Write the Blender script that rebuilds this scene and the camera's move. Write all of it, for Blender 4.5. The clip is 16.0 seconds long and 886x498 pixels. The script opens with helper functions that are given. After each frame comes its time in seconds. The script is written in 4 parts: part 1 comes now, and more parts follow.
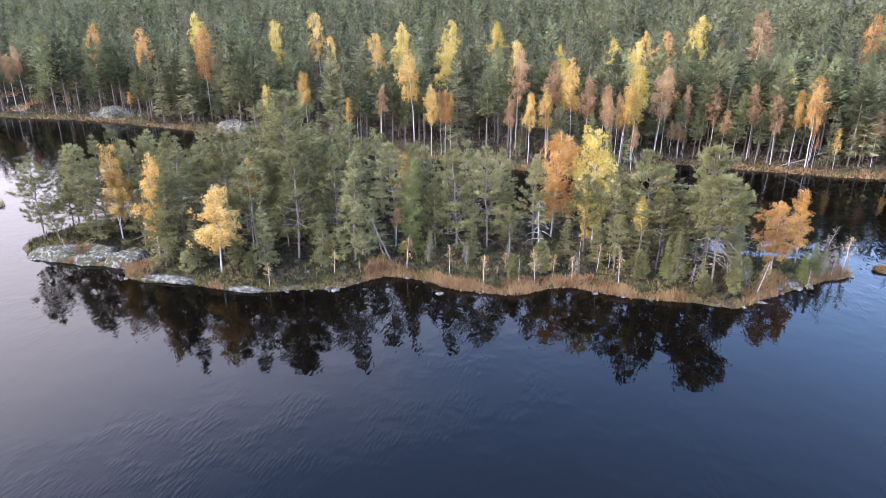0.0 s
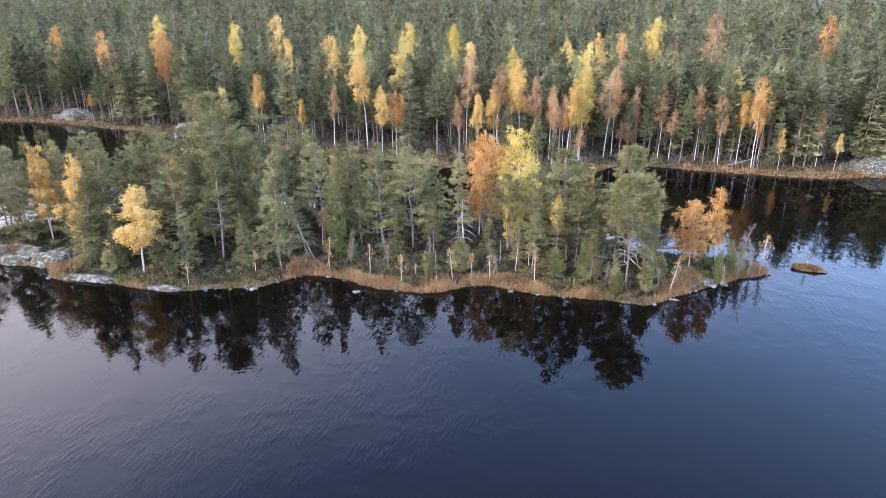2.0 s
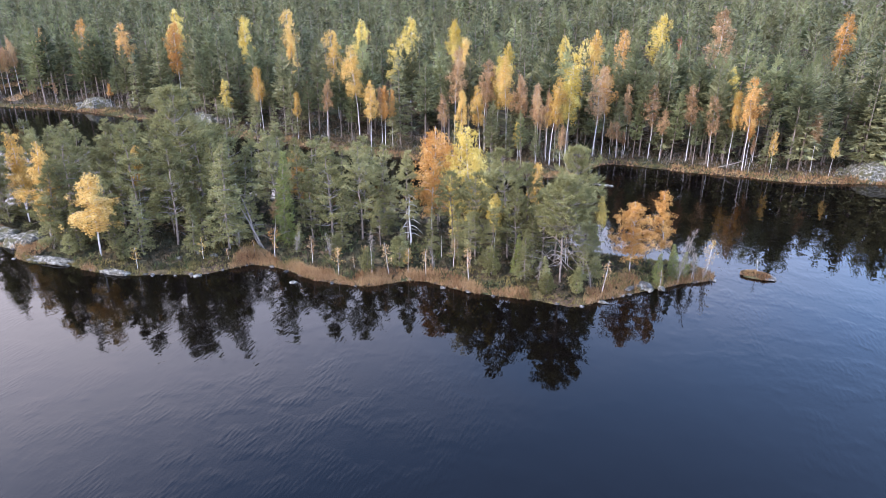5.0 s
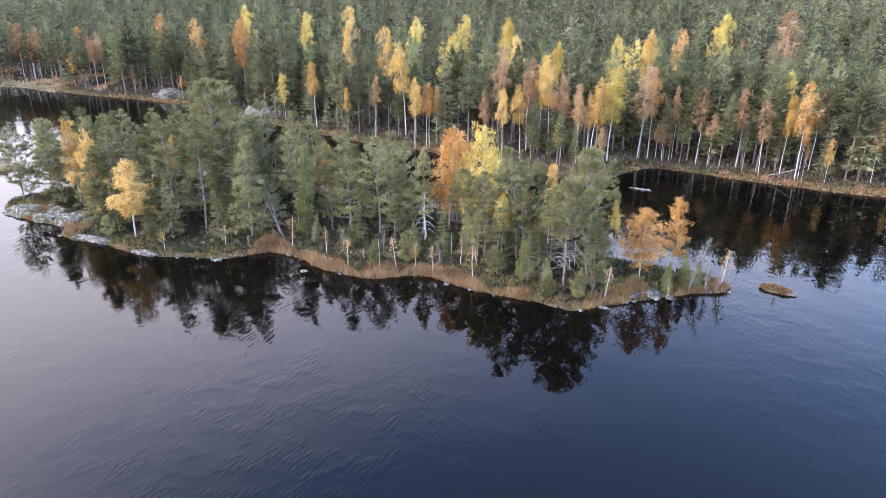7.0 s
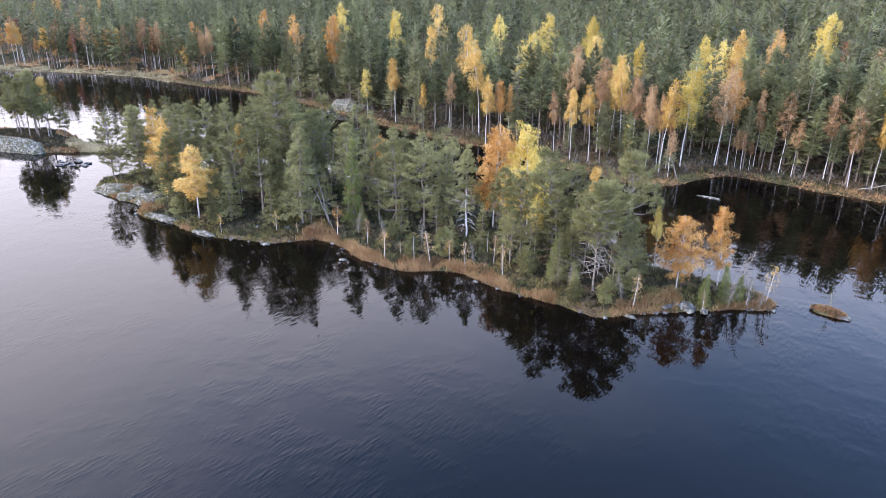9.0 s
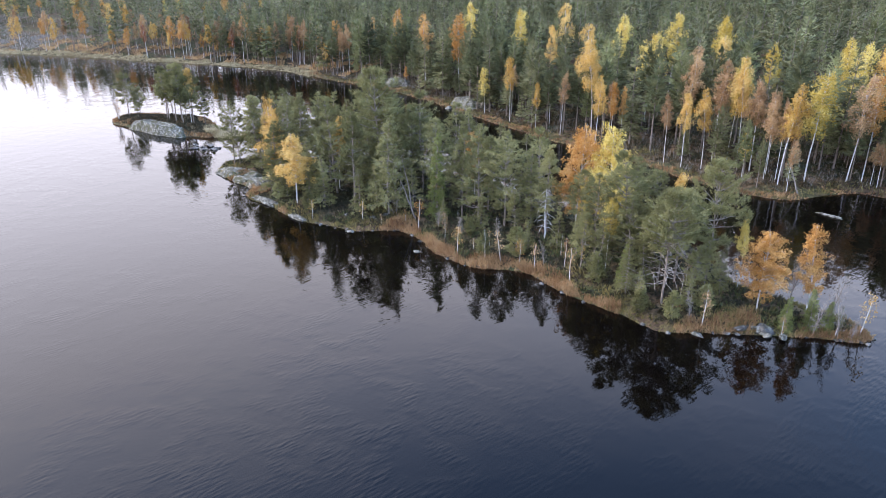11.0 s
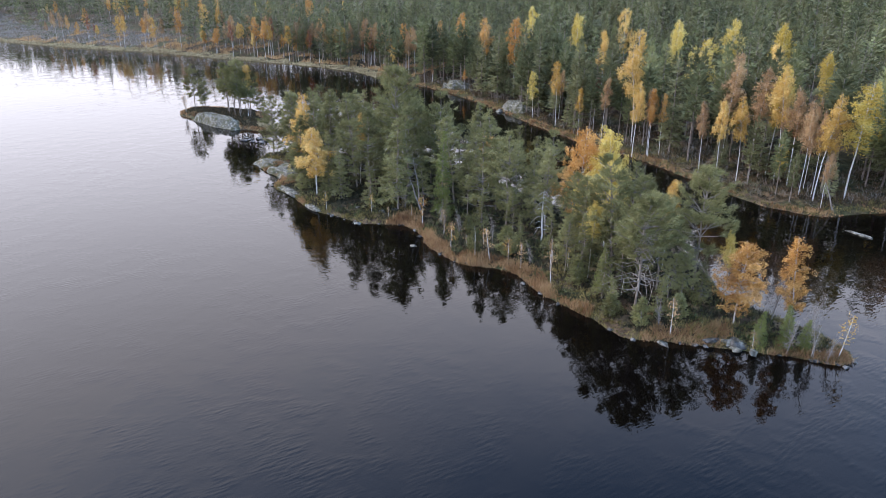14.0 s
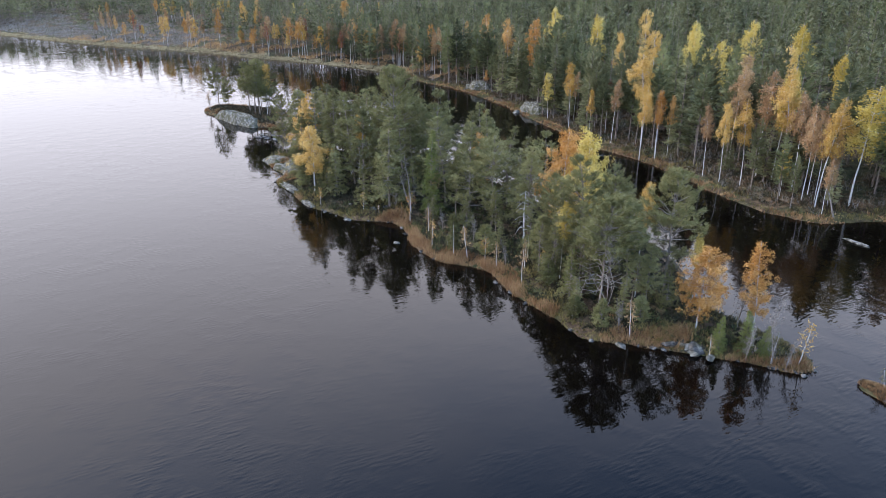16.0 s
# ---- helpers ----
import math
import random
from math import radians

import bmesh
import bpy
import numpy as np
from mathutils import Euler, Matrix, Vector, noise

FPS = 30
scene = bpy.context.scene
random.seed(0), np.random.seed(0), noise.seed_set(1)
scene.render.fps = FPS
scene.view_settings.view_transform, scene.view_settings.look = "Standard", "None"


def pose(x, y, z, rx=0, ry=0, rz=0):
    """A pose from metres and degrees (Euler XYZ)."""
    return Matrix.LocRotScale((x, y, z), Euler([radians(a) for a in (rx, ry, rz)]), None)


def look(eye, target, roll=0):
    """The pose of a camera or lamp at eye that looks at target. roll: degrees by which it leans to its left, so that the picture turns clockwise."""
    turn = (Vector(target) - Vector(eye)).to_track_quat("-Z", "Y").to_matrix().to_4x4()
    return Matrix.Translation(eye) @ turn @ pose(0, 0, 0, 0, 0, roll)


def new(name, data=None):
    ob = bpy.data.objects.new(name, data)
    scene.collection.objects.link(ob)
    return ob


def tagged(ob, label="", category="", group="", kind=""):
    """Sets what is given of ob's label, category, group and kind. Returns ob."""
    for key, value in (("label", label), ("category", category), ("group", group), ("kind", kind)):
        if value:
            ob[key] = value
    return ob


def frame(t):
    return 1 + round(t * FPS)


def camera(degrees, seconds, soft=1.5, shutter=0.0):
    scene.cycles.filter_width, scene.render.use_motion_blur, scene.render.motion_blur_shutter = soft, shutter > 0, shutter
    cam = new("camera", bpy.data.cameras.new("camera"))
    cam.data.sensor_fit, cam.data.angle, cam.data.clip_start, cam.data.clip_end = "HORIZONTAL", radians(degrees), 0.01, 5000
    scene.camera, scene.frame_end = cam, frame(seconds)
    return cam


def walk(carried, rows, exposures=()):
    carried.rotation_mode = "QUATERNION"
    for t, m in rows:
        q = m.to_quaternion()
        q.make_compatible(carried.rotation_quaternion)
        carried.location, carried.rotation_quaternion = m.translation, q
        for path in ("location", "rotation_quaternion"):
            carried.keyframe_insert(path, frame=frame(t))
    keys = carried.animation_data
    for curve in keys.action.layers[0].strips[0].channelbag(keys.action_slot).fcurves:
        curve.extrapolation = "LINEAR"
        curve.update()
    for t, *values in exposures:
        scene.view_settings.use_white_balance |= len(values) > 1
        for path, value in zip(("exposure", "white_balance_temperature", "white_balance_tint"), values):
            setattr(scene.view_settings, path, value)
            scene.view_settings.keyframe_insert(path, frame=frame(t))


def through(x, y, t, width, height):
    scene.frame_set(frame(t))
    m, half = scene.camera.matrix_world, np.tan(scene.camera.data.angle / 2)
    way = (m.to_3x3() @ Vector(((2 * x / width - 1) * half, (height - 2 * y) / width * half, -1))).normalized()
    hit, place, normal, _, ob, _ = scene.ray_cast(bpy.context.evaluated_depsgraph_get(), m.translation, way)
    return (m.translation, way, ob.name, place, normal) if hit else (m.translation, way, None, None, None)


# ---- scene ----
cam = camera(66.5, 16.0, soft=0.6)
PATH = [
    (0, (1.059, -0.829, 28.961), (1.004, 1.031, 28.228), 0.5),
    (0.5, (3.099, -0.983, 28.949), (3.045, 0.878, 28.219), 0.4),
    (1, (5.16, -1.118, 28.93), (5.107, 0.744, 28.201), 0.4),
    (1.5, (7.2, -1.254, 28.911), (7.15, 0.608, 28.184), 0.4),
    (2, (9.256, -1.415, 28.913), (9.208, 0.448, 28.187), 0.4),
    (2.5, (11.295, -1.566, 28.944), (11.247, 0.297, 28.217), 0.4),
    (3, (13.304, -1.637, 28.976), (13.249, 0.226, 28.25), 0.4),
    (3.2, (14.103, -1.648, 28.997), (14.041, 0.214, 28.27), 0.5),
    (5.5, (23.389, -1.29, 29.799), (23.134, 0.546, 29.048), 0.5),
    (6, (25.389, -1.158, 29.862), (25.079, 0.669, 29.109), 0.5),
    (6.5, (27.32, -0.98, 29.901), (26.95, 0.835, 29.147), 0.5),
    (7, (29.138, -0.705, 29.928), (28.702, 1.094, 29.172), 0.6),
    (7.5, (31.033, -0.385, 29.955), (30.525, 1.395, 29.198), 0.6),
    (8, (32.963, 0.037, 29.978), (32.38, 1.793, 29.22), 0.6),
    (8.5, (34.838, 0.629, 29.988), (34.181, 2.357, 29.227), 0.6),
    (9, (36.689, 1.36, 29.988), (35.955, 3.057, 29.224), 0.4),
    (9.5, (38.489, 2.155, 29.989), (37.672, 3.812, 29.222), 0.4),
    (10, (40.127, 3.119, 29.952), (39.213, 4.723, 29.182), 0.4),
    (10.2, (40.756, 3.498, 29.928), (39.796, 5.075, 29.158), 0.2),
    (12.3, (47.332, 6.929, 29.148), (46.146, 8.353, 28.395), 0.2),
    (12.5, (47.96, 7.306, 29.132), (46.764, 8.721, 28.379), 0.2),
    (13, (49.517, 8.359, 29.116), (48.286, 9.746, 28.367), 0.2),
    (13.5, (51.012, 9.41, 29.12), (49.747, 10.766, 28.371), 0.2),
    (14, (52.464, 10.524, 29.103), (51.168, 11.852, 28.355), 0.2),
    (14.5, (53.893, 11.599, 29.111), (52.573, 12.903, 28.364), 0.1),
    (15, (55.324, 12.706, 29.126), (53.982, 13.987, 28.38), 0.1),
    (15.5, (56.749, 13.902, 29.118), (55.384, 15.159, 28.372), 0.1),
    (16, (58.22, 15.108, 29.116), (56.832, 16.34, 28.371), 0.1),
]
walk(cam, [(t, look(eye, target, roll)) for t, eye, target, roll in PATH],
     exposures=[(0.0, 0.36, 6320, 18), (7.0, 0.38, 6300, 17), (12.5, -0.14, 6280, 11), (16.0, -0.33, 6300, 10)])

# ---------------------------------------------------------------- light
SUN_AZ, SUN_EL = -114.0, 36.0          # degrees left of north (+y), above the horizon


def sky_world():
    w = bpy.data.worlds.new("sky")
    scene.world = w
    w.use_nodes = True
    nt = w.node_tree
    n, l = nt.nodes, nt.links
    n.clear()
    out = n.new("ShaderNodeOutputWorld")
    bg = n.new("ShaderNodeBackground")
    sky = n.new("ShaderNodeTexSky")
    sky.sky_type, sky.sun_disc = "NISHITA", False
    sky.sun_elevation, sky.sun_rotation = radians(SUN_EL), radians(SUN_AZ)
    sky.air_density, sky.dust_density, sky.ozone_density = 1.0, 0.5, 3.0
    co = n.new("ShaderNodeTexCoord")
    # a thin veil of cloud, thicker low down and in the west
    dot = n.new("ShaderNodeVectorMath")
    dot.operation = "DOT_PRODUCT"
    dot.inputs[1].default_value = (-0.66, 0.0, -2.12)
    l.new(co.outputs["Generated"], dot.inputs[0])
    stretch = n.new("ShaderNodeMapping")
    stretch.inputs["Scale"].default_value = (1.0, 1.0, 2.2)
    l.new(co.outputs["Generated"], stretch.inputs[0])
    noise_t = n.new("ShaderNodeTexNoise")
    noise_t.inputs["Scale"].default_value, noise_t.inputs["Detail"].default_value = 2.2, 5.0
    l.new(stretch.outputs[0], noise_t.inputs["Vector"])
    add = n.new("ShaderNodeMath")
    add.operation = "MULTIPLY_ADD"
    l.new(noise_t.outputs["Fac"], add.inputs[0])
    add.inputs[1].default_value = 0.5
    l.new(dot.outputs["Value"], add.inputs[2])
    ramp = n.new("ShaderNodeMapRange")
    ramp.interpolation_type = "SMOOTHSTEP"
    ramp.inputs["From Min"].default_value, ramp.inputs["From Max"].default_value = -1.0, -0.2
    l.new(add.outputs[0], ramp.inputs["Value"])
    gain = n.new("ShaderNodeVectorMath")
    gain.operation = "SCALE"
    gain.inputs["Scale"].default_value = SKY_GAIN
    l.new(sky.outputs[0], gain.inputs[0])
    mix = n.new("ShaderNodeMix")
    mix.data_type = "RGBA"
    l.new(ramp.outputs["Result"], mix.inputs["Factor"])
    l.new(gain.outputs[0], mix.inputs["A"])
    lift = n.new("ShaderNodeSeparateXYZ")
    l.new(co.outputs["Generated"], lift.inputs[0])
    grade = n.new("ShaderNodeMath")
    grade.operation, grade.use_clamp = "MULTIPLY_ADD", False
    l.new(lift.outputs["Z"], grade.inputs[0])
    grade.inputs[1].default_value, grade.inputs[2].default_value = 2.0, 1.0
    veil = n.new("ShaderNodeVectorMath")
    veil.operation = "SCALE"
    veil.inputs[0].default_value = CLOUD
    l.new(grade.outputs[0], veil.inputs["Scale"])
    l.new(veil.outputs[0], mix.inputs["B"])
    l.new(mix.outputs["Result"], bg.inputs["Color"])
    bg.inputs["Strength"].default_value = 1.0
    l.new(bg.outputs[0], out.inputs[0])


SKY_GAIN, CLOUD = 1.05, (2.5, 2.42, 2.65)
sky_world()
sun = new("sun", bpy.data.lights.new("sun", "SUN"))
sun.data.energy, sun.data.angle, sun.data.color = 3.8, radians(12), (1.0, 0.95, 0.87)
a_, e_ = radians(SUN_AZ), radians(SUN_EL)
sun.matrix_world = look((math.sin(a_) * math.cos(e_) * 100, math.cos(a_) * math.cos(e_) * 100, math.sin(e_) * 100), (0, 0, 0))


# ---------------------------------------------------------------- materials
def material(name, rough=0.7, spec=0.3):
    m = bpy.data.materials.new(name)
    m.use_nodes = True
    bsdf = m.node_tree.nodes["Principled BSDF"]
    bsdf.inputs["Roughness"].default_value = rough
    bsdf.inputs["Specular IOR Level"].default_value = spec
    return m, m.node_tree.nodes, m.node_tree.links, bsdf


def ramp_node(n, stops):
    r = n.new("ShaderNodeValToRGB")
    e = r.color_ramp.elements
    while len(e) < len(stops):
        e.new(0.5)
    for k, (p, c) in zip(e, stops):
        k.position, k.color = p, (*c, 1)
    return r


def mixed(n, l, a, b, fac, mode="MIX"):
    m = n.new("ShaderNodeMix")
    m.data_type, m.blend_type = "RGBA", mode
    for s, v in (("A", a), ("B", b), ("Factor", fac)):
        if isinstance(v, bpy.types.NodeSocket):
            l.new(v, m.inputs[s])
        elif isinstance(v, tuple):
            m.inputs[s].default_value = (*v, 1)
        else:
            m.inputs[s].default_value = v
    return m.outputs["Result"]


def noise_node(n, l, scale, detail=3.0, stretch=None, coords="Position", turn=None):
    src = n.new("ShaderNodeNewGeometry").outputs["Position"] if coords == "Position" else n.new("ShaderNodeTexCoord").outputs["Object"]
    if stretch:
        mp = n.new("ShaderNodeMapping")
        if turn is None:
            mp.inputs["Scale"].default_value = stretch
        else:       # turned first, then stretched
            mp.vector_type = "TEXTURE"
            mp.inputs["Rotation"].default_value = (0, 0, math.radians(turn))
            mp.inputs["Scale"].default_value = [1 / q for q in stretch]
        l.new(src, mp.inputs[0])
        src = mp.outputs[0]
    t = n.new("ShaderNodeTexNoise")
    t.inputs["Scale"].default_value, t.inputs["Detail"].default_value = scale, detail
    l.new(src, t.inputs["Vector"])
    return t.outputs["Fac"]


def foliage(name, dark, mid, light, through=0.25, scale=0.5, grain=0.35):
    """Leaves or needles: each tree has its own tone, each spray its own shade."""
    m, n, l, bsdf = material(name, 0.65, 0.2)
    geo, info = n.new("ShaderNodeNewGeometry"), n.new("ShaderNodeObjectInfo")
    patch = noise_node(n, l, scale, 2.0)
    add = n.new("ShaderNodeMath")
    add.operation = "MULTIPLY_ADD"
    l.new(geo.outputs["Random Per Island"], add.inputs[0])
    add.inputs[1].default_value = grain
    l.new(patch, add.inputs[2])
    add2 = n.new("ShaderNodeMath")
    add2.operation = "MULTIPLY_ADD"
    l.new(info.outputs["Random"], add2.inputs[0])
    add2.inputs[1].default_value = 0.3
    l.new(add.outputs[0], add2.inputs[2])
    mean = 0.65 + grain / 2
    r = ramp_node(n, [(mean - 0.3, dark), (mean, mid), (min(mean + 0.25, 1.0), light)])
    l.new(add2.outputs[0], r.inputs["Fac"])
    l.new(r.outputs["Color"], bsdf.inputs["Base Color"])
    if through:
        tr = n.new("ShaderNodeBsdfTranslucent")
        l.new(r.outputs["Color"], tr.inputs["Color"])
        mx = n.new("ShaderNodeMixShader")
        mx.inputs[0].default_value = through
        l.new(bsdf.outputs[0], mx.inputs[1])
        l.new(tr.outputs[0], mx.inputs[2])
        l.new(mx.outputs[0], n["Material Output"].inputs["Surface"])
    return m


def bark(name, stops, scale=6.0, stretch=(1, 1, 0.35), bump=0.4, rough=0.85):
    m, n, l, bsdf = material(name, rough, 0.2)
    f = noise_node(n, l, scale, 5.0, stretch, "Object")
    r = ramp_node(n, stops)
    l.new(f, r.inputs["Fac"])
    l.new(r.outputs["Color"], bsdf.inputs["Base Color"])
    b = n.new("ShaderNodeBump")
    b.inputs["Strength"].default_value, b.inputs["Distance"].default_value = bump, 0.03
    l.new(f, b.inputs["Height"])
    l.new(b.outputs[0], bsdf.inputs["Normal"])
    return m


PINE = foliage("pine_needles", (0.085, 0.080, 0.029), (0.168, 0.157, 0.060), (0.28, 0.262, 0.110), 0.25, grain=0.14)
FOREST = foliage("forest_pine_needles", (0.084, 0.083, 0.038), (0.168, 0.164, 0.077), (0.280, 0.270, 0.135), 0.25, 0.3, grain=0.16)
DARKFIR = foliage("forest_spruce_needles", (0.052, 0.057, 0.026), (0.108, 0.115, 0.054), (0.190, 0.198, 0.095), 0.25, 0.3, grain=0.16)
PALEFIR = foliage("forest_young_needles", (0.100, 0.108, 0.046), (0.205, 0.212, 0.094), (0.33, 0.335, 0.16), 0.25, 0.3, grain=0.16)
SPRUCE = foliage("spruce_needles", (0.078, 0.086, 0.022), (0.142, 0.155, 0.040), (0.21, 0.22, 0.065), 0.2, grain=0.14)
GOLD = foliage("gold_leaves", (0.40, 0.23, 0.05), (0.58, 0.365, 0.10), (0.70, 0.50, 0.18), 0.35)
YELLOW = foliage("yellow_leaves", (0.42, 0.285, 0.05), (0.58, 0.43, 0.10), (0.68, 0.55, 0.18), 0.35)
ORANGE = foliage("orange_leaves", (0.348, 0.160, 0.038), (0.52, 0.272, 0.076), (0.63, 0.385, 0.138), 0.35)
BROWN = foliage("brown_leaves", (0.20, 0.115, 0.055), (0.36, 0.215, 0.105), (0.50, 0.33, 0.165), 0.3)
RUST = foliage("rust_leaves", (0.15, 0.05, 0.03), (0.24, 0.085, 0.045), (0.32, 0.14, 0.07), 0.25)
SHRUB = foliage("shrub_leaves", (0.035, 0.045, 0.018), (0.075, 0.085, 0.03), (0.15, 0.125, 0.05), 0.2, 0.7)
HEATH = foliage("heath_sprays", (0.025, 0.024, 0.013), (0.052, 0.045, 0.023), (0.11, 0.07, 0.036), 0.1, 0.9)
SEDGE = foliage("sedge_blades", (0.15, 0.078, 0.038), (0.28, 0.158, 0.076), (0.41, 0.265, 0.13), 0.3, 0.45)
GREENSEDGE = foliage("green_sedge_blades", (0.10, 0.085, 0.03), (0.19, 0.155, 0.055), (0.33, 0.25, 0.10), 0.3, 0.4)
PALESEDGE = foliage("pale_sedge_blades", (0.20, 0.155, 0.085), (0.33, 0.265, 0.15), (0.46, 0.39, 0.24), 0.3, 0.3)
PINEBARK = bark("pine_bark", [(0.3, (0.11, 0.09, 0.075)), (0.55, (0.23, 0.185, 0.15)), (0.75, (0.33, 0.25, 0.19))])
BIRCHBARK = bark("birch_bark", [(0.32, (0.10, 0.09, 0.085)), (0.42, (0.46, 0.43, 0.39)), (0.7, (0.64, 0.61, 0.57))], 2.5, (1, 1, 2.5), 0.15, 0.6)
GREYWOOD = bark("grey_dead_wood", [(0.3, (0.14, 0.115, 0.095)), (0.7, (0.31, 0.27, 0.23))], 4.0)
TWIG = bark("dry_twigs", [(0.3, (0.13, 0.11, 0.095)), (0.7, (0.30, 0.265, 0.235))])
BRUSHWOOD = bark("pale_felled_brush", [(0.3, (0.17, 0.14, 0.115)), (0.7, (0.40, 0.35, 0.30))], 1.0)
SILVER = bark("silvered_wood", [(0.3, (0.38, 0.36, 0.33)), (0.7, (0.66, 0.64, 0.60))], 4.0)


def rock_material(name, tones, scale=2.2, moss=0.0):
    m, n, l, bsdf = material(name, 0.85, 0.25)
    f, g = noise_node(n, l, scale, 8.0), noise_node(n, l, 14.0, 4.0)
    r = ramp_node(n, [(0.34, tones[0]), (0.5, tones[1]), (0.66, tones[2])])
    l.new(f, r.inputs["Fac"])
    r2 = ramp_node(n, [(0.40, (0.34, 0.33, 0.30)), (0.60, (1.0, 1.0, 1.0))])
    l.new(g, r2.inputs["Fac"])
    col = mixed(n, l, r.outputs["Color"], r2.outputs["Color"], 0.8, "MULTIPLY")
    if moss:    # cushions of moss and heath in the hollows of the stone
        spot = ramp_node(n, [(moss, (0, 0, 0)), (moss + 0.09, (1, 1, 1))])
        l.new(noise_node(n, l, 1.3, 7.0), spot.inputs["Fac"])
        col = mixed(n, l, col, (0.060, 0.055, 0.024), spot.outputs["Color"])
    l.new(col, bsdf.inputs["Base Color"])
    b = n.new("ShaderNodeBump")
    b.inputs["Strength"].default_value, b.inputs["Distance"].default_value = 0.6, 0.08
    l.new(g, b.inputs["Height"])
    l.new(b.outputs[0], bsdf.inputs["Normal"])
    return m


GRANITE = rock_material("lichened_granite", [(0.05, 0.045, 0.033), (0.14, 0.13, 0.105), (0.32, 0.30, 0.25)])
LICHEN = rock_material("mossy_lichened_bedrock", [(0.055, 0.050, 0.036), (0.135, 0.125, 0.098), (0.36, 0.34, 0.285)], 3.4, 0.50)
WETROCK = rock_material("shore_stone", [(0.04, 0.036, 0.032), (0.11, 0.10, 0.09), (0.24, 0.225, 0.20)])


def ground_material():
    m, n, l, bsdf = material("forest_floor", 0.9, 0.15)
    big, mid, fine = noise_node(n, l, 0.16, 4.0), noise_node(n, l, 0.9, 5.0), noise_node(n, l, 7.0, 4.0)
    moss = ramp_node(n, [(0.35, (0.030, 0.034, 0.014)), (0.5, (0.060, 0.060, 0.025)), (0.65, (0.10, 0.085, 0.04))])
    litter = ramp_node(n, [(0.35, (0.045, 0.030, 0.018)), (0.5, (0.095, 0.062, 0.035)), (0.66, (0.17, 0.115, 0.065))])
    l.new(mid, moss.inputs["Fac"])
    l.new(mid, litter.inputs["Fac"])
    step = ramp_node(n, [(0.42, (0, 0, 0)), (0.58, (1, 1, 1))])
    l.new(big, step.inputs["Fac"])
    col = mixed(n, l, moss.outputs["Color"], litter.outputs["Color"], step.outputs["Color"])
    speck = ramp_node(n, [(0.35, (0.55, 0.55, 0.55)), (0.7, (1.25, 1.2, 1.1))])
    l.new(fine, speck.inputs["Fac"])
    l.new(mixed(n, l, col, speck.outputs["Color"], 1.0, "MULTIPLY"), bsdf.inputs["Base Color"])
    b = n.new("ShaderNodeBump")
    b.inputs["Strength"].default_value, b.inputs["Distance"].default_value = 0.8, 0.12
    l.new(fine, b.inputs["Height"])
    l.new(b.outputs[0], bsdf.inputs["Normal"])
    return m


def water_material():
    m, n, l, bsdf = material("lake_water", 0.015, 0.27)
    bsdf.inputs["Base Color"].default_value = (0.0016, 0.0011, 0.0009, 1)
    bsdf.inputs["IOR"].default_value = 1.333
    small = noise_node(n, l, 1.0, 0.5, (4.2, 1.0, 1.0), turn=-15)
    cross = noise_node(n, l, 1.0, 0.5, (3.8, 1.1, 1.0), turn=10)
    swell = noise_node(n, l, 0.22, 1.0, (0.8, 1.7, 1.0))
    gust, calm = noise_node(n, l, 0.33, 2.0), noise_node(n, l, 0.035, 2.0)
    puff = ramp_node(n, [(0.42, (0.12, 0.12, 0.12)), (0.60, (1, 1, 1))])
    l.new(gust, puff.inputs["Fac"])
    amount = ramp_node(n, [(0.36, (0.35, 0.35, 0.35)), (0.62, (1, 1, 1))])
    l.new(calm, amount.inputs["Fac"])

    def maths(kind, *values):
        q = n.new("ShaderNodeMath")
        q.operation = kind
        for socket, value in zip(q.inputs, values):
            if isinstance(value, float):
                socket.default_value = value
            else:
                l.new(value, socket)
        return q.outputs[0]

    waves = maths("MULTIPLY_ADD", cross, 0.45, small)
    waves = maths("MULTIPLY", waves, maths("MULTIPLY", puff.outputs["Color"], amount.outputs["Color"]))
    add = maths("MULTIPLY_ADD", swell, 0.22, waves)
    b = n.new("ShaderNodeBump")
    b.inputs["Strength"].default_value, b.inputs["Distance"].default_value = 1.0, 0.017
    l.new(add, b.inputs["Height"])
    l.new(b.outputs[0], bsdf.inputs["Normal"])
    return m


FLOOR, WATER = ground_material(), water_material()

# ---------------------------------------------------------------- geometry helpers
rng = np.random.default_rng(7)


class Buf:
    """Collects triangles with a material slot each."""

    def __init__(self):
        self.v, self.f, self.m, self.n = [], [], [], 0

    def add(self, v, f, slot=0):
        self.v.append(np.asarray(v, np.float32))
        self.f.append(np.asarray(f, np.int32) + self.n)
        self.m.append(np.full(len(f), slot, np.int32))
        self.n += len(v)
        return self

    def arrays(self):
        return np.concatenate(self.v), np.concatenate(self.f), np.concatenate(self.m)

    def mesh(self, name, mats, smooth=False):
        return tri_mesh(name, *self.arrays(), mats, smooth)


def tri_mesh(name, v, f, slots, mats, smooth=False):
    me = bpy.data.meshes.new(name)
    me.vertices.add(len(v))
    me.vertices.foreach_set("co", np.ascontiguousarray(v, np.float32).ravel())
    me.loops.add(len(f) * 3)
    me.loops.foreach_set("vertex_index", np.ascontiguousarray(f, np.int32).ravel())
    me.polygons.add(len(f))
    me.polygons.foreach_set("loop_start", np.arange(0, len(f) * 3, 3, dtype=np.int32))
    for mt in mats:
        me.materials.append(mt)
    me.polygons.foreach_set("material_index", np.ascontiguousarray(slots, np.int32))
    if smooth:
        me.polygons.foreach_set("use_smooth", np.ones(len(f), bool))
    me.update(calc_edges=True)
    return me


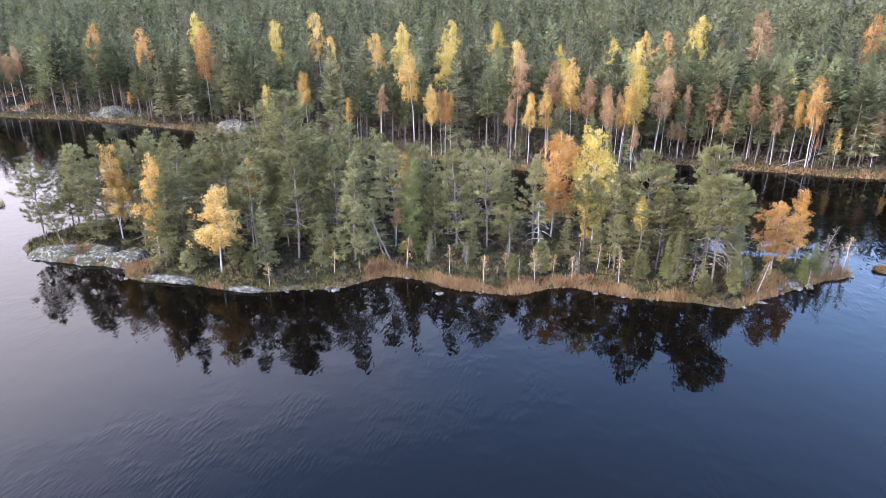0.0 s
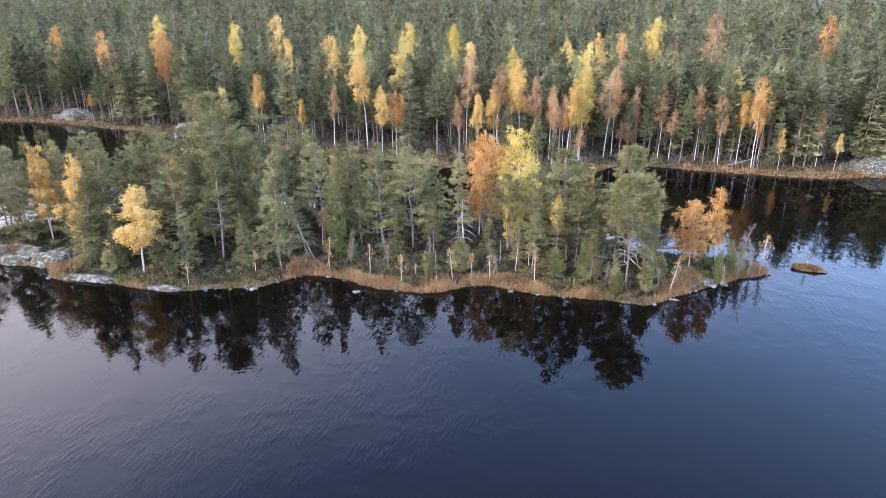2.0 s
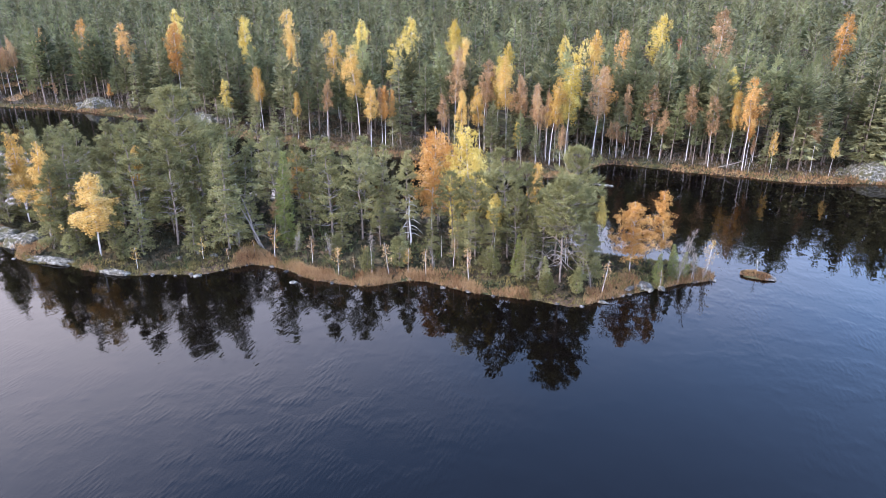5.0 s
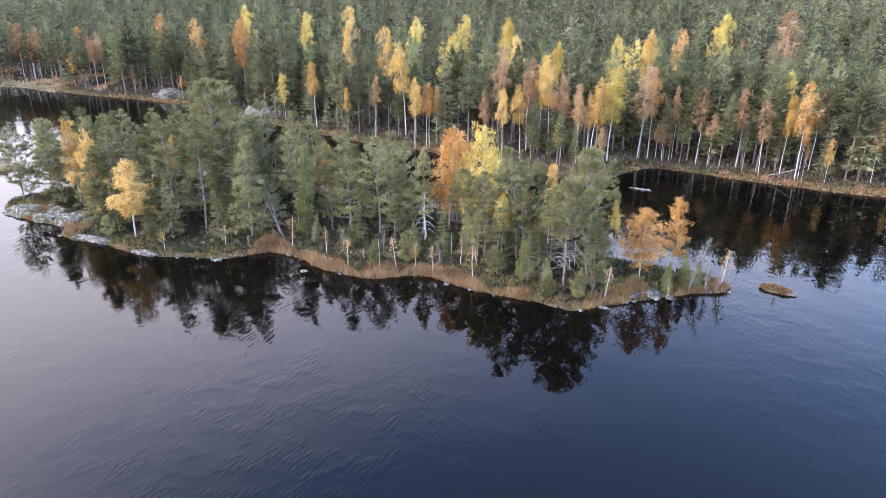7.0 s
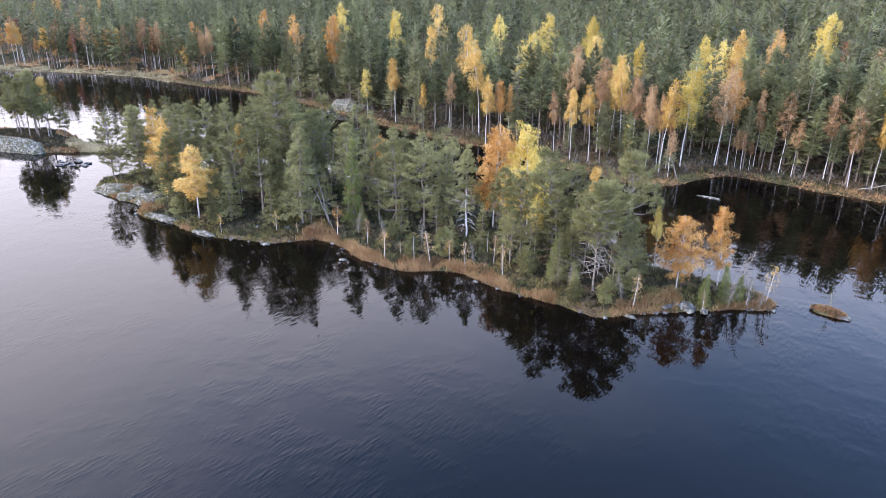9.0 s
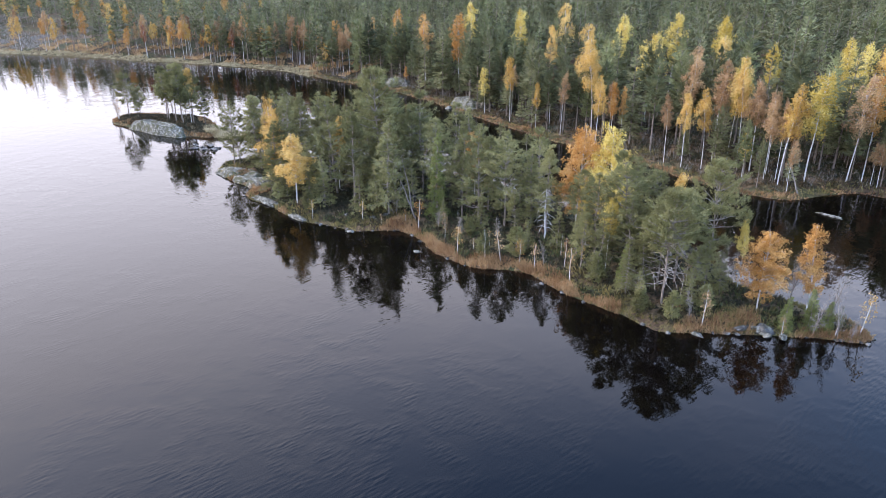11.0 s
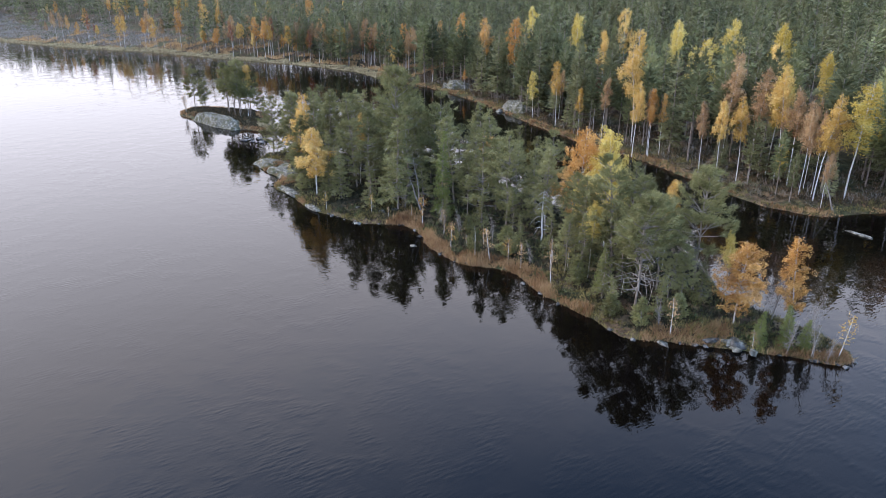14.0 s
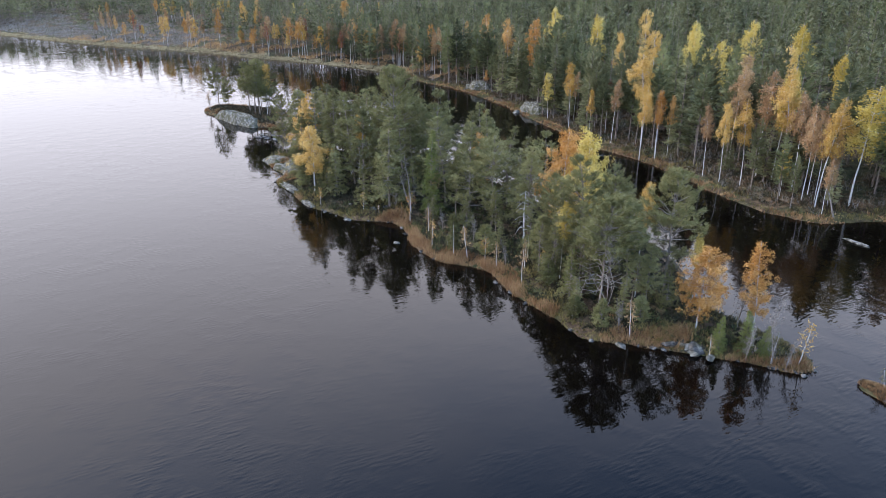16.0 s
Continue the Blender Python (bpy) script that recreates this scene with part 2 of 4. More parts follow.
def unit(a):
    return a / np.maximum(np.linalg.norm(a, axis=-1, keepdims=True), 1e-9)


def tube(path, radii, sides=5):
    p = np.asarray(path, float)
    t = unit(np.gradient(p, axis=0))
    ref = np.array([1.0, 0.13, 0.07]) if abs(t[0, 2]) > 0.7 else np.array([0.05, 0.1, 1.0])
    u = unit(np.cross(t, ref))
    w = np.cross(t, u)
    ang = np.linspace(0, 2 * math.pi, sides, endpoint=False)
    r = np.asarray(radii, float)[:, None, None]
    v = p[:, None] + r * (np.cos(ang)[None, :, None] * u[:, None] + np.sin(ang)[None, :, None] * w[:, None])
    k, s = len(p), sides
    i = np.arange(k - 1)[:, None] * s + np.arange(s)[None]
    j = np.arange(k - 1)[:, None] * s + (np.arange(s)[None] + 1) % s
    f = np.concatenate([np.stack([i, j, j + s], -1).reshape(-1, 3), np.stack([i, j + s, i + s], -1).reshape(-1, 3)])
    return v.reshape(-1, 3), f


def sprays(c, d, size, width, k, spread, r, scatter=0.2, face=None, loose=0.5):
    """k pointed blades at each centre c, fanning about the direction d."""
    c, d = np.repeat(c, k, 0), np.repeat(d, k, 0)
    n = len(c)
    d = unit(d + r.normal(0, spread, (n, 3)))
    ln = size * r.uniform(0.6, 1.25, (n, 1))
    b = c + r.normal(0, size * scatter, (n, 3))
    if face is None:
        across = r.normal(size=(n, 3))
    else:       # blades lie along the crown's surface, as sprays of needles and leaves do
        across = np.repeat(face, k, 0) + r.normal(0, loose, (n, 3))
    s = unit(np.cross(d, across)) * width * r.uniform(0.7, 1.3, (n, 1))
    v = np.stack([b - s, b + s, b + d * ln], 1).reshape(-1, 3)
    return v, np.arange(3 * n).reshape(-1, 3)


def part(name, mesh, parent, label=""):
    ob = new(name, mesh)
    ob.parent = parent
    return tagged(ob, label)


# ---------------------------------------------------------------- trees
def conifer(seed, h, base, width, kind, whorls, per, clumps, blades, size, blade_w, dead=8, dead_len=1.0):
    """A pine (open, rounded, upswept) or a spruce (conical, drooping). Returns the trunk's and the crown's buffers."""
    r = np.random.default_rng(seed)
    wood, crown = Buf(), Buf()
    zs = np.linspace(0, 1, 9)
    sway = np.cumsum(r.normal(0, 0.012 * h, (len(zs), 2)), 0) * zs[:, None] ** 0.7
    spine = np.column_stack([sway - sway[0], zs * h])
    rad = (0.0075 * h + 0.02) * (1 - zs) ** 0.8 + 0.015
    wood.add(*tube(spine, rad, 7), 0)

    def at(u):
        return np.array([np.interp(u, zs, spine[:, k]) for k in range(3)])

    ang = r.uniform(0, 6.28)
    cs, ds, fs = [], [], []
    levels = np.sort(np.clip(np.linspace(0, 1, whorls) + r.normal(0, 0.4 / whorls, whorls), 0, 1))
    for u in levels:
        o = at(base + (1 - base) * u * 0.985)
        for _ in range(max(2, int(per + r.integers(-1, 2)))):
            ang += 2.4 + r.normal(0, 0.5)
            if kind == "spruce":
                L = width * (1 - u) ** 0.85 * r.uniform(0.75, 1.1) + 0.12
                rise, tip = math.radians(r.normal(-18 + 45 * u ** 2, 6)), 0.15
            elif kind == "fir":
                L = width * (1 - u) ** 0.85 * r.uniform(0.6, 1.15) + 0.15
                rise, tip = math.radians(r.normal(4 + 45 * u, 8)), 0.2
            else:
                prof = (min(1, u * 3.2 + 0.45)) * (1 - u ** 2.2) ** 0.75
                L = width * prof * r.uniform(0.55, 1.15) + 0.12
                rise, tip = math.radians(r.normal(2 + 50 * u, 10)), 0.35
            out = np.array([math.cos(ang), math.sin(ang), 0.0])
            s = np.linspace(0, 1, 5)[:, None]
            path = o + out * L * s * math.cos(rise) + np.array([0, 0, 1.0]) * L * (s * math.sin(rise) + tip * s ** 2 * 0.5)
            path[1:] += r.normal(0, 0.03 * L, (4, 3))
            wood.add(*tube(path, np.linspace(0.012 + 0.016 * L, 0.006, 5), 3), 1)
            nc = max(2, int(clumps * L / width + r.uniform(0, 1)))
            sp = r.uniform(0.15 if kind == "spruce" else 0.35, 1.05, nc) ** (0.8 if kind == "spruce" else 0.6)
            c = np.stack([np.interp(sp, s[:, 0], path[:, k]) for k in range(3)], 1)
            side = np.cross(out, [0, 0, 1.0])
            lat = r.normal(0, 0.22, nc) * L * sp
            c = c + side * lat[:, None] + np.column_stack([np.zeros((nc, 2)), r.normal(0.0, 0.08 * size + 0.02 * L, nc)])
            up = 0.1 if kind == "spruce" else 0.5
            d = out * 0.8 + side * np.sign(lat)[:, None] * 0.5 + np.array([0, 0, up])
            cs.append(c)
            ds.append(d)
            fs.append(np.tile(out * 0.75 + np.array([0, 0, 0.6]), (nc, 1)) + side * np.sign(lat)[:, None] * 0.3)
    cs, ds = np.concatenate(cs), unit(np.concatenate(ds))
    crown.add(*sprays(cs, ds, size, blade_w, blades, 0.55, r, 0.26, np.concatenate(fs), 0.35))
    for _ in range(dead):
        o = at(base * r.uniform(0.35, 1.35 if dead_len > 1.0 else 1.05))
        a, L = r.uniform(0, 6.28), width * r.uniform(0.3, 0.8) * dead_len
        s = np.linspace(0, 1, 4)[:, None]
        crooked = dead_len > 1.0
        path = o + np.array([math.cos(a), math.sin(a), 0]) * L * s + np.array([0, 0, 1]) * L * ((r.uniform(-0.3, 0.7) if crooked else -0.25) * s + r.uniform(-0.7 if crooked else -0.3, 0.2) * s ** 2)
        path[1:] += r.normal(0, (0.11 if crooked else 0.05) * L, (3, 3))
        wood.add(*tube(path, np.linspace(0.022, 0.006, 4) * (1.0 if dead_len == 1.0 else 2.5), 3), 2)
    return wood, crown


def frond_conifer(seed, h, base, width, kind, whorls, per, lobes, dead=0):
    """A forest conifer: tiers of flat, lobed boughs round a straight trunk. Returns the trunk's and the crown's buffers."""
    r = np.random.default_rng(seed)
    wood, crown = Buf(), Buf()
    zs = np.linspace(0, 1, 4)
    sway = np.cumsum(r.normal(0, 0.008 * h, (4, 2)), 0) * zs[:, None]
    spine = np.column_stack([sway, zs * h])
    wood.add(*tube(spine, (0.0075 * h + 0.02) * (1 - zs) ** 0.8 + 0.012, 5 if dead else 3), 0)
    up = np.array([0, 0, 1.0])
    u = np.repeat(np.clip(np.linspace(0, 0.97, whorls) + r.normal(0, 0.3 / whorls, whorls), 0, 0.985), per)
    n = len(u)
    ang = np.arange(n) * 2.4 + r.normal(0, 0.35, n)
    hz = base + (1 - base) * u
    o = np.column_stack([np.interp(hz, zs, spine[:, 0]), np.interp(hz, zs, spine[:, 1]), hz * h + r.normal(0, 0.012 * h, n)])
    if kind == "spruce":
        L = width * (1 - u) ** 0.8 * r.uniform(0.6, 1.15, n) + 0.2
        rise, bend = np.radians(r.normal(-14, 7, n) + 48 * u ** 1.5), 0.12
    else:
        L = width * np.minimum(1, u * 2.4 + 0.5) * (1 - u ** 1.2) ** 0.85 * r.uniform(0.5, 1.2, n) + 0.15
        rise, bend = np.radians(r.normal(4, 9, n) + 48 * u), 0.18
    out = np.column_stack([np.cos(ang), np.sin(ang), np.zeros(n)])
    side = np.column_stack([-out[:, 1], out[:, 0], np.zeros(n)])
    Lc, tilt = L[:, None], rise[:, None]

    def along(q):
        return o + out * Lc * q * np.cos(tilt) + up * Lc * (q * np.sin(tilt) + bend * q * q)

    tris = []
    for q in np.linspace(0.28, 0.9, lobes):
        for sg in (-1, 1):
            d = unit(out * 0.7 + side * sg * 0.7 + up * (np.sin(tilt) * 0.7 + r.normal(0.02, 0.28, (n, 1))))
            ll = (Lc * (0.62 - 0.34 * q) + 0.12) * r.uniform(0.65, 1.25, (n, 1))
            half = 0.30 / lobes
            lift = up * r.normal(0, 0.05, (n, 1)) * Lc
            tris.append(np.stack([along(q - half) + lift, along(q + half) - lift, along(q) + d * ll], 1))
    wide = 0.11 * Lc * r.uniform(0.7, 1.3, (n, 1))
    tris.append(np.stack([along(0.72) - side * wide, along(0.72) + side * wide, along(1.2) + up * r.normal(0, 0.06, (n, 1)) * Lc], 1))
    tris = np.concatenate(tris)
    crown.add(tris.reshape(-1, 3), np.arange(len(tris) * 3).reshape(-1, 3))
    top = spine[-1]
    for k in range(3):      # the leading shoot
        a = k * 2.1 + ang[0]
        e = np.array([math.cos(a), math.sin(a), 0]) * 0.16
        crown.add(np.stack([top - up * 0.9 + e, top - up * 0.9 - e, top + up * 0.35]), np.array([[0, 1, 2]]))
    for _ in range(dead):
        hq = base * r.uniform(0.35, 1.1)
        a, ln = r.uniform(0, 6.28), width * r.uniform(0.3, 0.75)
        q = np.linspace(0, 1, 4)[:, None]
        path = np.array([np.interp(hq, zs, spine[:, 0]), np.interp(hq, zs, spine[:, 1]), hq * h]) + np.array([math.cos(a), math.sin(a), 0]) * ln * q + up * ln * (-0.25 * q + r.uniform(-0.3, 0.2) * q ** 2)
        wood.add(*tube(path, np.linspace(0.022, 0.007, 4), 3), 2)
    return wood, crown


def broadleaf(seed, h, base, width, stems=1, limbs=26, twigs=9, leaves=6, leaf=0.13, droop=0.5, thin=1.0):
    """A birch: pale slender stems, ascending limbs, hanging twigs with small leaves."""
    r = np.random.default_rng(seed)
    wood, crown = Buf(), Buf()
    cs = []
    for q in range(stems):
        hh = h * (1 if q == 0 else r.uniform(0.7, 0.95))
        zs = np.linspace(0, 1, 9)
        lean = r.normal(0, 0.03 * h, 2) + (r.normal(0, 0.10 * h, 2) if stems > 1 else 0)
        wob = np.cumsum(r.normal(0, 0.010 * h, (9, 2)), 0)
        spine = np.column_stack([(wob - wob[0]) * zs[:, None] + lean * zs[:, None] ** 1.3, zs * hh])
        rad = thin * (0.0048 * hh + 0.014) * (1 - zs) ** 0.85 + 0.012
        wood.add(*tube(spine, rad, 6), 0)
        ang = r.uniform(0, 6.28)
        for i in range(limbs):
            u = (i + r.uniform(0, 1)) / limbs
            z = base + (1 - base) * u * 0.97
            o = np.array([np.interp(z, zs, spine[:, k]) for k in range(3)])
            ang += 2.4 + r.normal(0, 0.5)
            L = width * (min(1, u * 2.0 + 0.45) * (1.02 - u) ** 0.5 + 0.05) * r.uniform(0.5, 1.2) / (1 if stems == 1 else 1.3)
            out = np.array([math.cos(ang), math.sin(ang), 0])
            rise = r.uniform(0.6, 1.2)
            s = np.linspace(0, 1, 5)[:, None]
            path = o + out * L * s + np.array([0, 0, 1]) * L * (rise * s - droop * s ** 2.2)
            path[1:] += r.normal(0, 0.05 * L, (4, 3))
            wood.add(*tube(path, np.linspace(0.010 + 0.010 * L, 0.005, 5) * thin, 3), 0 if L > 0.9 else 1)
            nt = max(2, int(twigs * L / width))
            sp = r.uniform(0.25, 1.08, nt)
            c = np.stack([np.interp(sp, s[:, 0], path[:, k]) for k in range(3)], 1)
            c += r.normal(0, 0.13 * L + 0.05, (nt, 3)) * (1, 1, 0.6)
            hang = r.uniform(0, droop * 1.5, nt)
            for g in (0.15, 0.55, 1.0):
                cs.append(c - np.column_stack([np.zeros((nt, 2)), hang * g]))
    cs = np.concatenate(cs)
    face = unit(cs * (1, 1, 0)) * 0.8 + np.array([0, 0, 0.5])
    crown.add(*sprays(cs, np.tile([0, 0, -0.5], (len(cs), 1)), leaf * 1.5, leaf * 0.55, leaves, 1.0, r, 0.85, face, 0.55))
    return wood, crown


def variant(name, bufs, wood_mats, leaf_mat, h):
    wood, crown = bufs
    v, f, m = wood.arrays()
    pieces = {}
    for piece, pick in (("trunk", m == 0), ("branches", m > 0)):
        if pick.any():
            used, index = np.unique(f[pick], return_inverse=True)
            pieces[piece] = tri_mesh(name + "_" + piece, v[used], index.reshape(-1, 3), m[pick], wood_mats, True)
    return {**pieces, "crown": crown.mesh(name + "_crown", [leaf_mat]), "h": h}


def tree(name, v, x, y, h, label, category, group="", turn=None, lean=(0, 0), wide=1.0, z=None):
    base = new(name)
    base.empty_display_size = 0.5
    k = h / v["h"]
    gz = float(height_at(np.array([x]), np.array([y]))[0]) if z is None else z
    base.matrix_basis = pose(x, y, gz - 0.08, lean[0], lean[1], rng.uniform(0, 360) if turn is None else turn) @ Matrix.Diagonal((k * wide, k * wide, k, 1))
    stem = part("trunk", v["trunk"], base)
    if "branches" in v:
        tagged(part("branchwork", v["branches"], stem, "thin bare grey branches"), kind="stuff")
    part("crown", v["crown"], base)
    return tagged(base, label, category, group)


# ---------------------------------------------------------------- land and water
def closed_curve(pts, steps=6, loop=True):
    p = np.asarray(pts, float)
    n, out = len(p), []
    for i in range(n if loop else n - 1):
        a, b, c, d = (p[(i + k) % n] if loop else p[min(max(i + k, 0), n - 1)] for k in (-1, 0, 1, 2))
        for s in np.arange(steps) / steps:
            out.append(0.5 * (2 * b + (c - a) * s + (2 * a - 5 * b + 4 * c - d) * s * s + (3 * b - a - 3 * c + d) * s ** 3))
    if not loop:
        out.append(p[-1])
    return np.array(out)


def inside_by(x, y, poly):
    """Distance to a closed outline, positive inside."""
    x, y = np.asarray(x, float).ravel(), np.asarray(y, float).ravel()
    best, odd = np.full(len(x), 1e9), np.zeros(len(x), bool)
    q = np.roll(poly, -1, 0)
    for (ax, ay), (bx, by) in zip(poly, q):
        dx, dy = bx - ax, by - ay
        t = np.clip(((x - ax) * dx + (y - ay) * dy) / (dx * dx + dy * dy + 1e-12), 0, 1)
        best = np.minimum(best, (x - ax - t * dx) ** 2 + (y - ay - t * dy) ** 2)
        if ay != by:
            odd ^= ((ay > y) != (by > y)) & (x < ax + (y - ay) * dx / dy)
    return np.where(odd, 1, -1) * np.sqrt(best)


def vnoise(x, y, scale, seed=0):
    """Smooth value noise, about -1 to 1."""
    x, y = np.asarray(x, float) / scale, np.asarray(y, float) / scale
    i, j = np.floor(x).astype(np.int64), np.floor(y).astype(np.int64)
    fx, fy = x - i, y - j
    fx, fy = fx * fx * (3 - 2 * fx), fy * fy * (3 - 2 * fy)

    def hsh(a, b):
        k = (a * 374761393 + b * 668265263 + seed * 974634727) & 0xFFFFFFFF
        k = ((k ^ (k >> 13)) * 1274126177) & 0xFFFFFFFF
        return ((k ^ (k >> 16)) & 0xFFFF) / 32767.5 - 1
    return ((hsh(i, j) * (1 - fx) + hsh(i + 1, j) * fx) * (1 - fy) + (hsh(i, j + 1) * (1 - fx) + hsh(i + 1, j + 1) * fx) * fy)


ISLAND = closed_curve([(-48, 68.5), (-41, 66), (-35.6, 65.2), (-34, 62.6), (-29.5, 61.5), (-25.8, 61.2), (-21, 60), (-16.8, 60.3), (-11.9, 60.7),
                       (-8.5, 63.4), (-6.5, 64.4), (-3.3, 63.7), (0.2, 61.8), (6, 60.4), (11.2, 62.5), (17, 60.8), (22.6, 59.6), (26.8, 58.6), (30.5, 60.2),
                       (34.2, 62.5), (38, 65), (41.6, 66.2), (42.9, 67.7), (41.8, 69.8), (37.6, 71.6), (34, 72), (30, 73.5), (27.5, 76.5), (21, 82),
                       (13, 84), (5, 84), (-4, 85.5), (-14, 88), (-28, 89), (-35, 87.5), (-42, 82), (-48, 77), (-50, 72)])
ISLET = closed_curve([(-96.2, 78.2), (-91, 77.6), (-86.5, 77.2), (-78.5, 77.8), (-73.6, 78.9), (-72.2, 80.4), (-68.2, 82), (-69.5, 85.5), (-76, 89), (-83, 92.6), (-89, 91.2), (-95, 88), (-100, 84.6), (-100.4, 81.2)])
REEDBED = closed_curve([(-73, 83.5), (-67, 82.6), (-62, 84.4), (-63.5, 87), (-69, 88.6), (-73, 88.4)])
TUSSOCK = closed_curve([(46.1, 69.0), (46.8, 68.1), (48.6, 67.6), (49.2, 68.3), (48.4, 69.2), (47.5, 69.7)])
SHORE = [(-900, -20), (-620, 38), (-388, 90), (-290, 113), (-231, 133.6), (-194, 141.5), (-163, 150), (-137, 154), (-127, 154), (-102, 148), (-88, 146.5), (-76, 144),
         (-60, 138), (-52, 135), (-36, 127), (-14.6, 118), (-2, 115), (11, 109), (20, 105), (26, 104.6), (30, 105.6), (33.5, 111), (37, 114.3), (42, 113.5),
         (49.5, 111), (57, 109.3), (65, 107.4), (70, 107.2), (78, 108), (92, 105), (130, 98), (250, 84), (500, 40), (900, -60)]
COAST = closed_curve(SHORE, 6, False)
MAIN = np.vstack([COAST, [(2600, -200), (2600, 2600), (-2600, 2600), (-2600, -200)]])


def land(x, y, d):
    ripple = vnoise(x, y, 3.1, 1) * 0.35 + vnoise(x, y, 1.2, 2) * 0.18
    return d + ripple


def height_at(x, y):
    x, y = np.asarray(x, float).ravel(), np.asarray(y, float).ravel()
    bump = vnoise(x, y, 5.0, 3) * 0.22 + vnoise(x, y, 1.7, 4) * 0.08
    out = np.full(len(x), -3.0)
    for poly, top, soft in ((ISLAND, 1.15, 3.2), (ISLET, 1.5, 2.6), (TUSSOCK, 0.5, 0.6)):
        d = land(x, y, inside_by(x, y, poly)) if top > 0.6 else inside_by(x, y, poly)
        if poly is ISLET:
            d = d + vnoise(x, y, 6, 7) * 0.8 - 0.2
        up = np.maximum(d, 0)
        h = np.where(d > 0, top * (1 - np.exp(-up / soft)) + bump * np.clip(up / 3, 0, 1), np.maximum(0.4 * d, -3))
        out = np.maximum(out, h)
    d = land(x, y, inside_by(x, y, MAIN))
    up = np.maximum(d, 0)
    hill = 0.5 * (1 - np.exp(-up / 1.5)) + 0.15 * np.maximum(up - 4, 0) * np.exp(-np.maximum(up - 4, 0) / 420) + bump * np.clip(up / 4, 0, 1) * 1.6
    hill += vnoise(x, y, 45, 9) * np.clip(up / 60, 0, 1) * 2.0
    return np.maximum(out, np.where(d > 0, hill, np.maximum(0.3 * d, -3)))


def build_ground():
    xs = np.concatenate([np.linspace(-2600, -640, 20)[:-1], np.linspace(-640, -106, 110)[:-1], np.arange(-106, 84, 0.9), np.linspace(84, 300, 40)[1:], np.linspace(300, 2600, 24)[1:]])
    ys = np.concatenate([np.linspace(-2600, 0, 20)[:-1], np.linspace(0, 54, 14)[:-1], np.concatenate([np.arange(54, 90, 0.9), np.arange(90, 156, 1.2)]), np.linspace(156, 330, 50)[1:], np.linspace(330, 2600, 24)[1:]])
    gx, gy = np.meshgrid(xs, ys)
    v = np.column_stack([gx.ravel(), gy.ravel(), height_at(gx, gy)])
    nx, ny = len(xs), len(ys)
    i = (np.arange(ny - 1)[:, None] * nx + np.arange(nx - 1)[None]).ravel()
    f = np.concatenate([np.stack([i, i + 1, i + 1 + nx], 1), np.stack([i, i + 1 + nx, i + nx], 1)])
    ob = new("ground", tri_mesh("ground", v, f, np.zeros(len(f)), [FLOOR], True))
    tagged(ob, "mossy forest floor with brown litter and shore banks", "ground", kind="structure")


def build_water():
    v = np.array([(-2600, -2600, 0), (2600, -2600, 0), (2600, 2600, 0), (-2600, 2600, 0)], float)
    ob = new("water", tri_mesh("water", v, np.array([(0, 1, 2), (0, 2, 3)]), np.zeros(2), [WATER]))
    tagged(ob, "calm dark lake water with fine ripples", "lake", kind="structure")


build_ground()
build_water()

# ---------------------------------------------------------------- tree kinds
PB, BB = [PINEBARK, TWIG, TWIG], [BIRCHBARK, TWIG]
pines = [variant("pine", conifer(100 + i, 12.0, b, w, "pine", 13, 5, 14, 16, 0.36, 0.030), PB, PINE, 12.0)
         for i, (b, w) in enumerate([(0.3, 2.7), (0.36, 2.4), (0.22, 2.8), (0.44, 2.5), (0.32, 2.3)])]
layered = [variant("layered_pine", conifer(170 + i, 12.5, bs, w, "fir", 15, 5, 14, 15, 0.36, 0.030), PB, PINE, 12.5)
           for i, (bs, w) in enumerate([(0.22, 2.8), (0.3, 2.4), (0.16, 2.9)])]
backs = [variant("back_pine", conifer(180 + i, 12.0, bs, w, k, 13, 4, 10, 9, 0.42, 0.046), PB, PINE, 12.0)
         for i, (bs, w, k) in enumerate([(0.24, 2.3, "fir"), (0.32, 2.2, "pine"), (0.2, 2.4, "fir"), (0.28, 2.5, "pine")])]
conical = [variant("conical_pine", conifer(120 + i, 12.5, 0.12, 2.6, "spruce", 20, 5, 14, 14, 0.36, 0.030), PB, PINE, 12.5) for i in range(2)]
gnarled = variant("gnarled_pine", conifer(131, 10.7, 0.54, 3.0, "pine", 13, 6, 18, 17, 0.36, 0.030, dead=60, dead_len=1.45), [PINEBARK, TWIG, GREYWOOD], PINE, 10.7)
spruces = [variant("spruce", conifer(140 + i, 10.5, 0.03, 1.75, "spruce", 32, 6, 12, 11, 0.28, 0.024), PB, SPRUCE, 10.5) for i in range(2)]
young = [variant("young_pine", conifer(150 + i, 3.0, 0.08, 0.75, "pine", 11, 4, 8, 8, 0.30, 0.04, dead=0), PB, PINE, 3.0) for i in range(3)]
tall = [variant("tall_pine", frond_conifer(160 + i, 14.5, b, w, "spruce" if i % 3 == 2 else "pine", 22, 7, 5, 12), PB, (FOREST, DARKFIR, FOREST, PALEFIR, DARKFIR, FOREST)[i], 14.5)
        for i, (b, w) in enumerate([(0.30, 2.3), (0.42, 2.3), (0.14, 2.2), (0.34, 2.4), (0.40, 2.2), (0.16, 2.1)])]


def birch_variant(seed, h, base, width, leaf_mat, **kw):
    return variant("birch", broadleaf(seed, h, base, width, **kw), BB, leaf_mat, h)


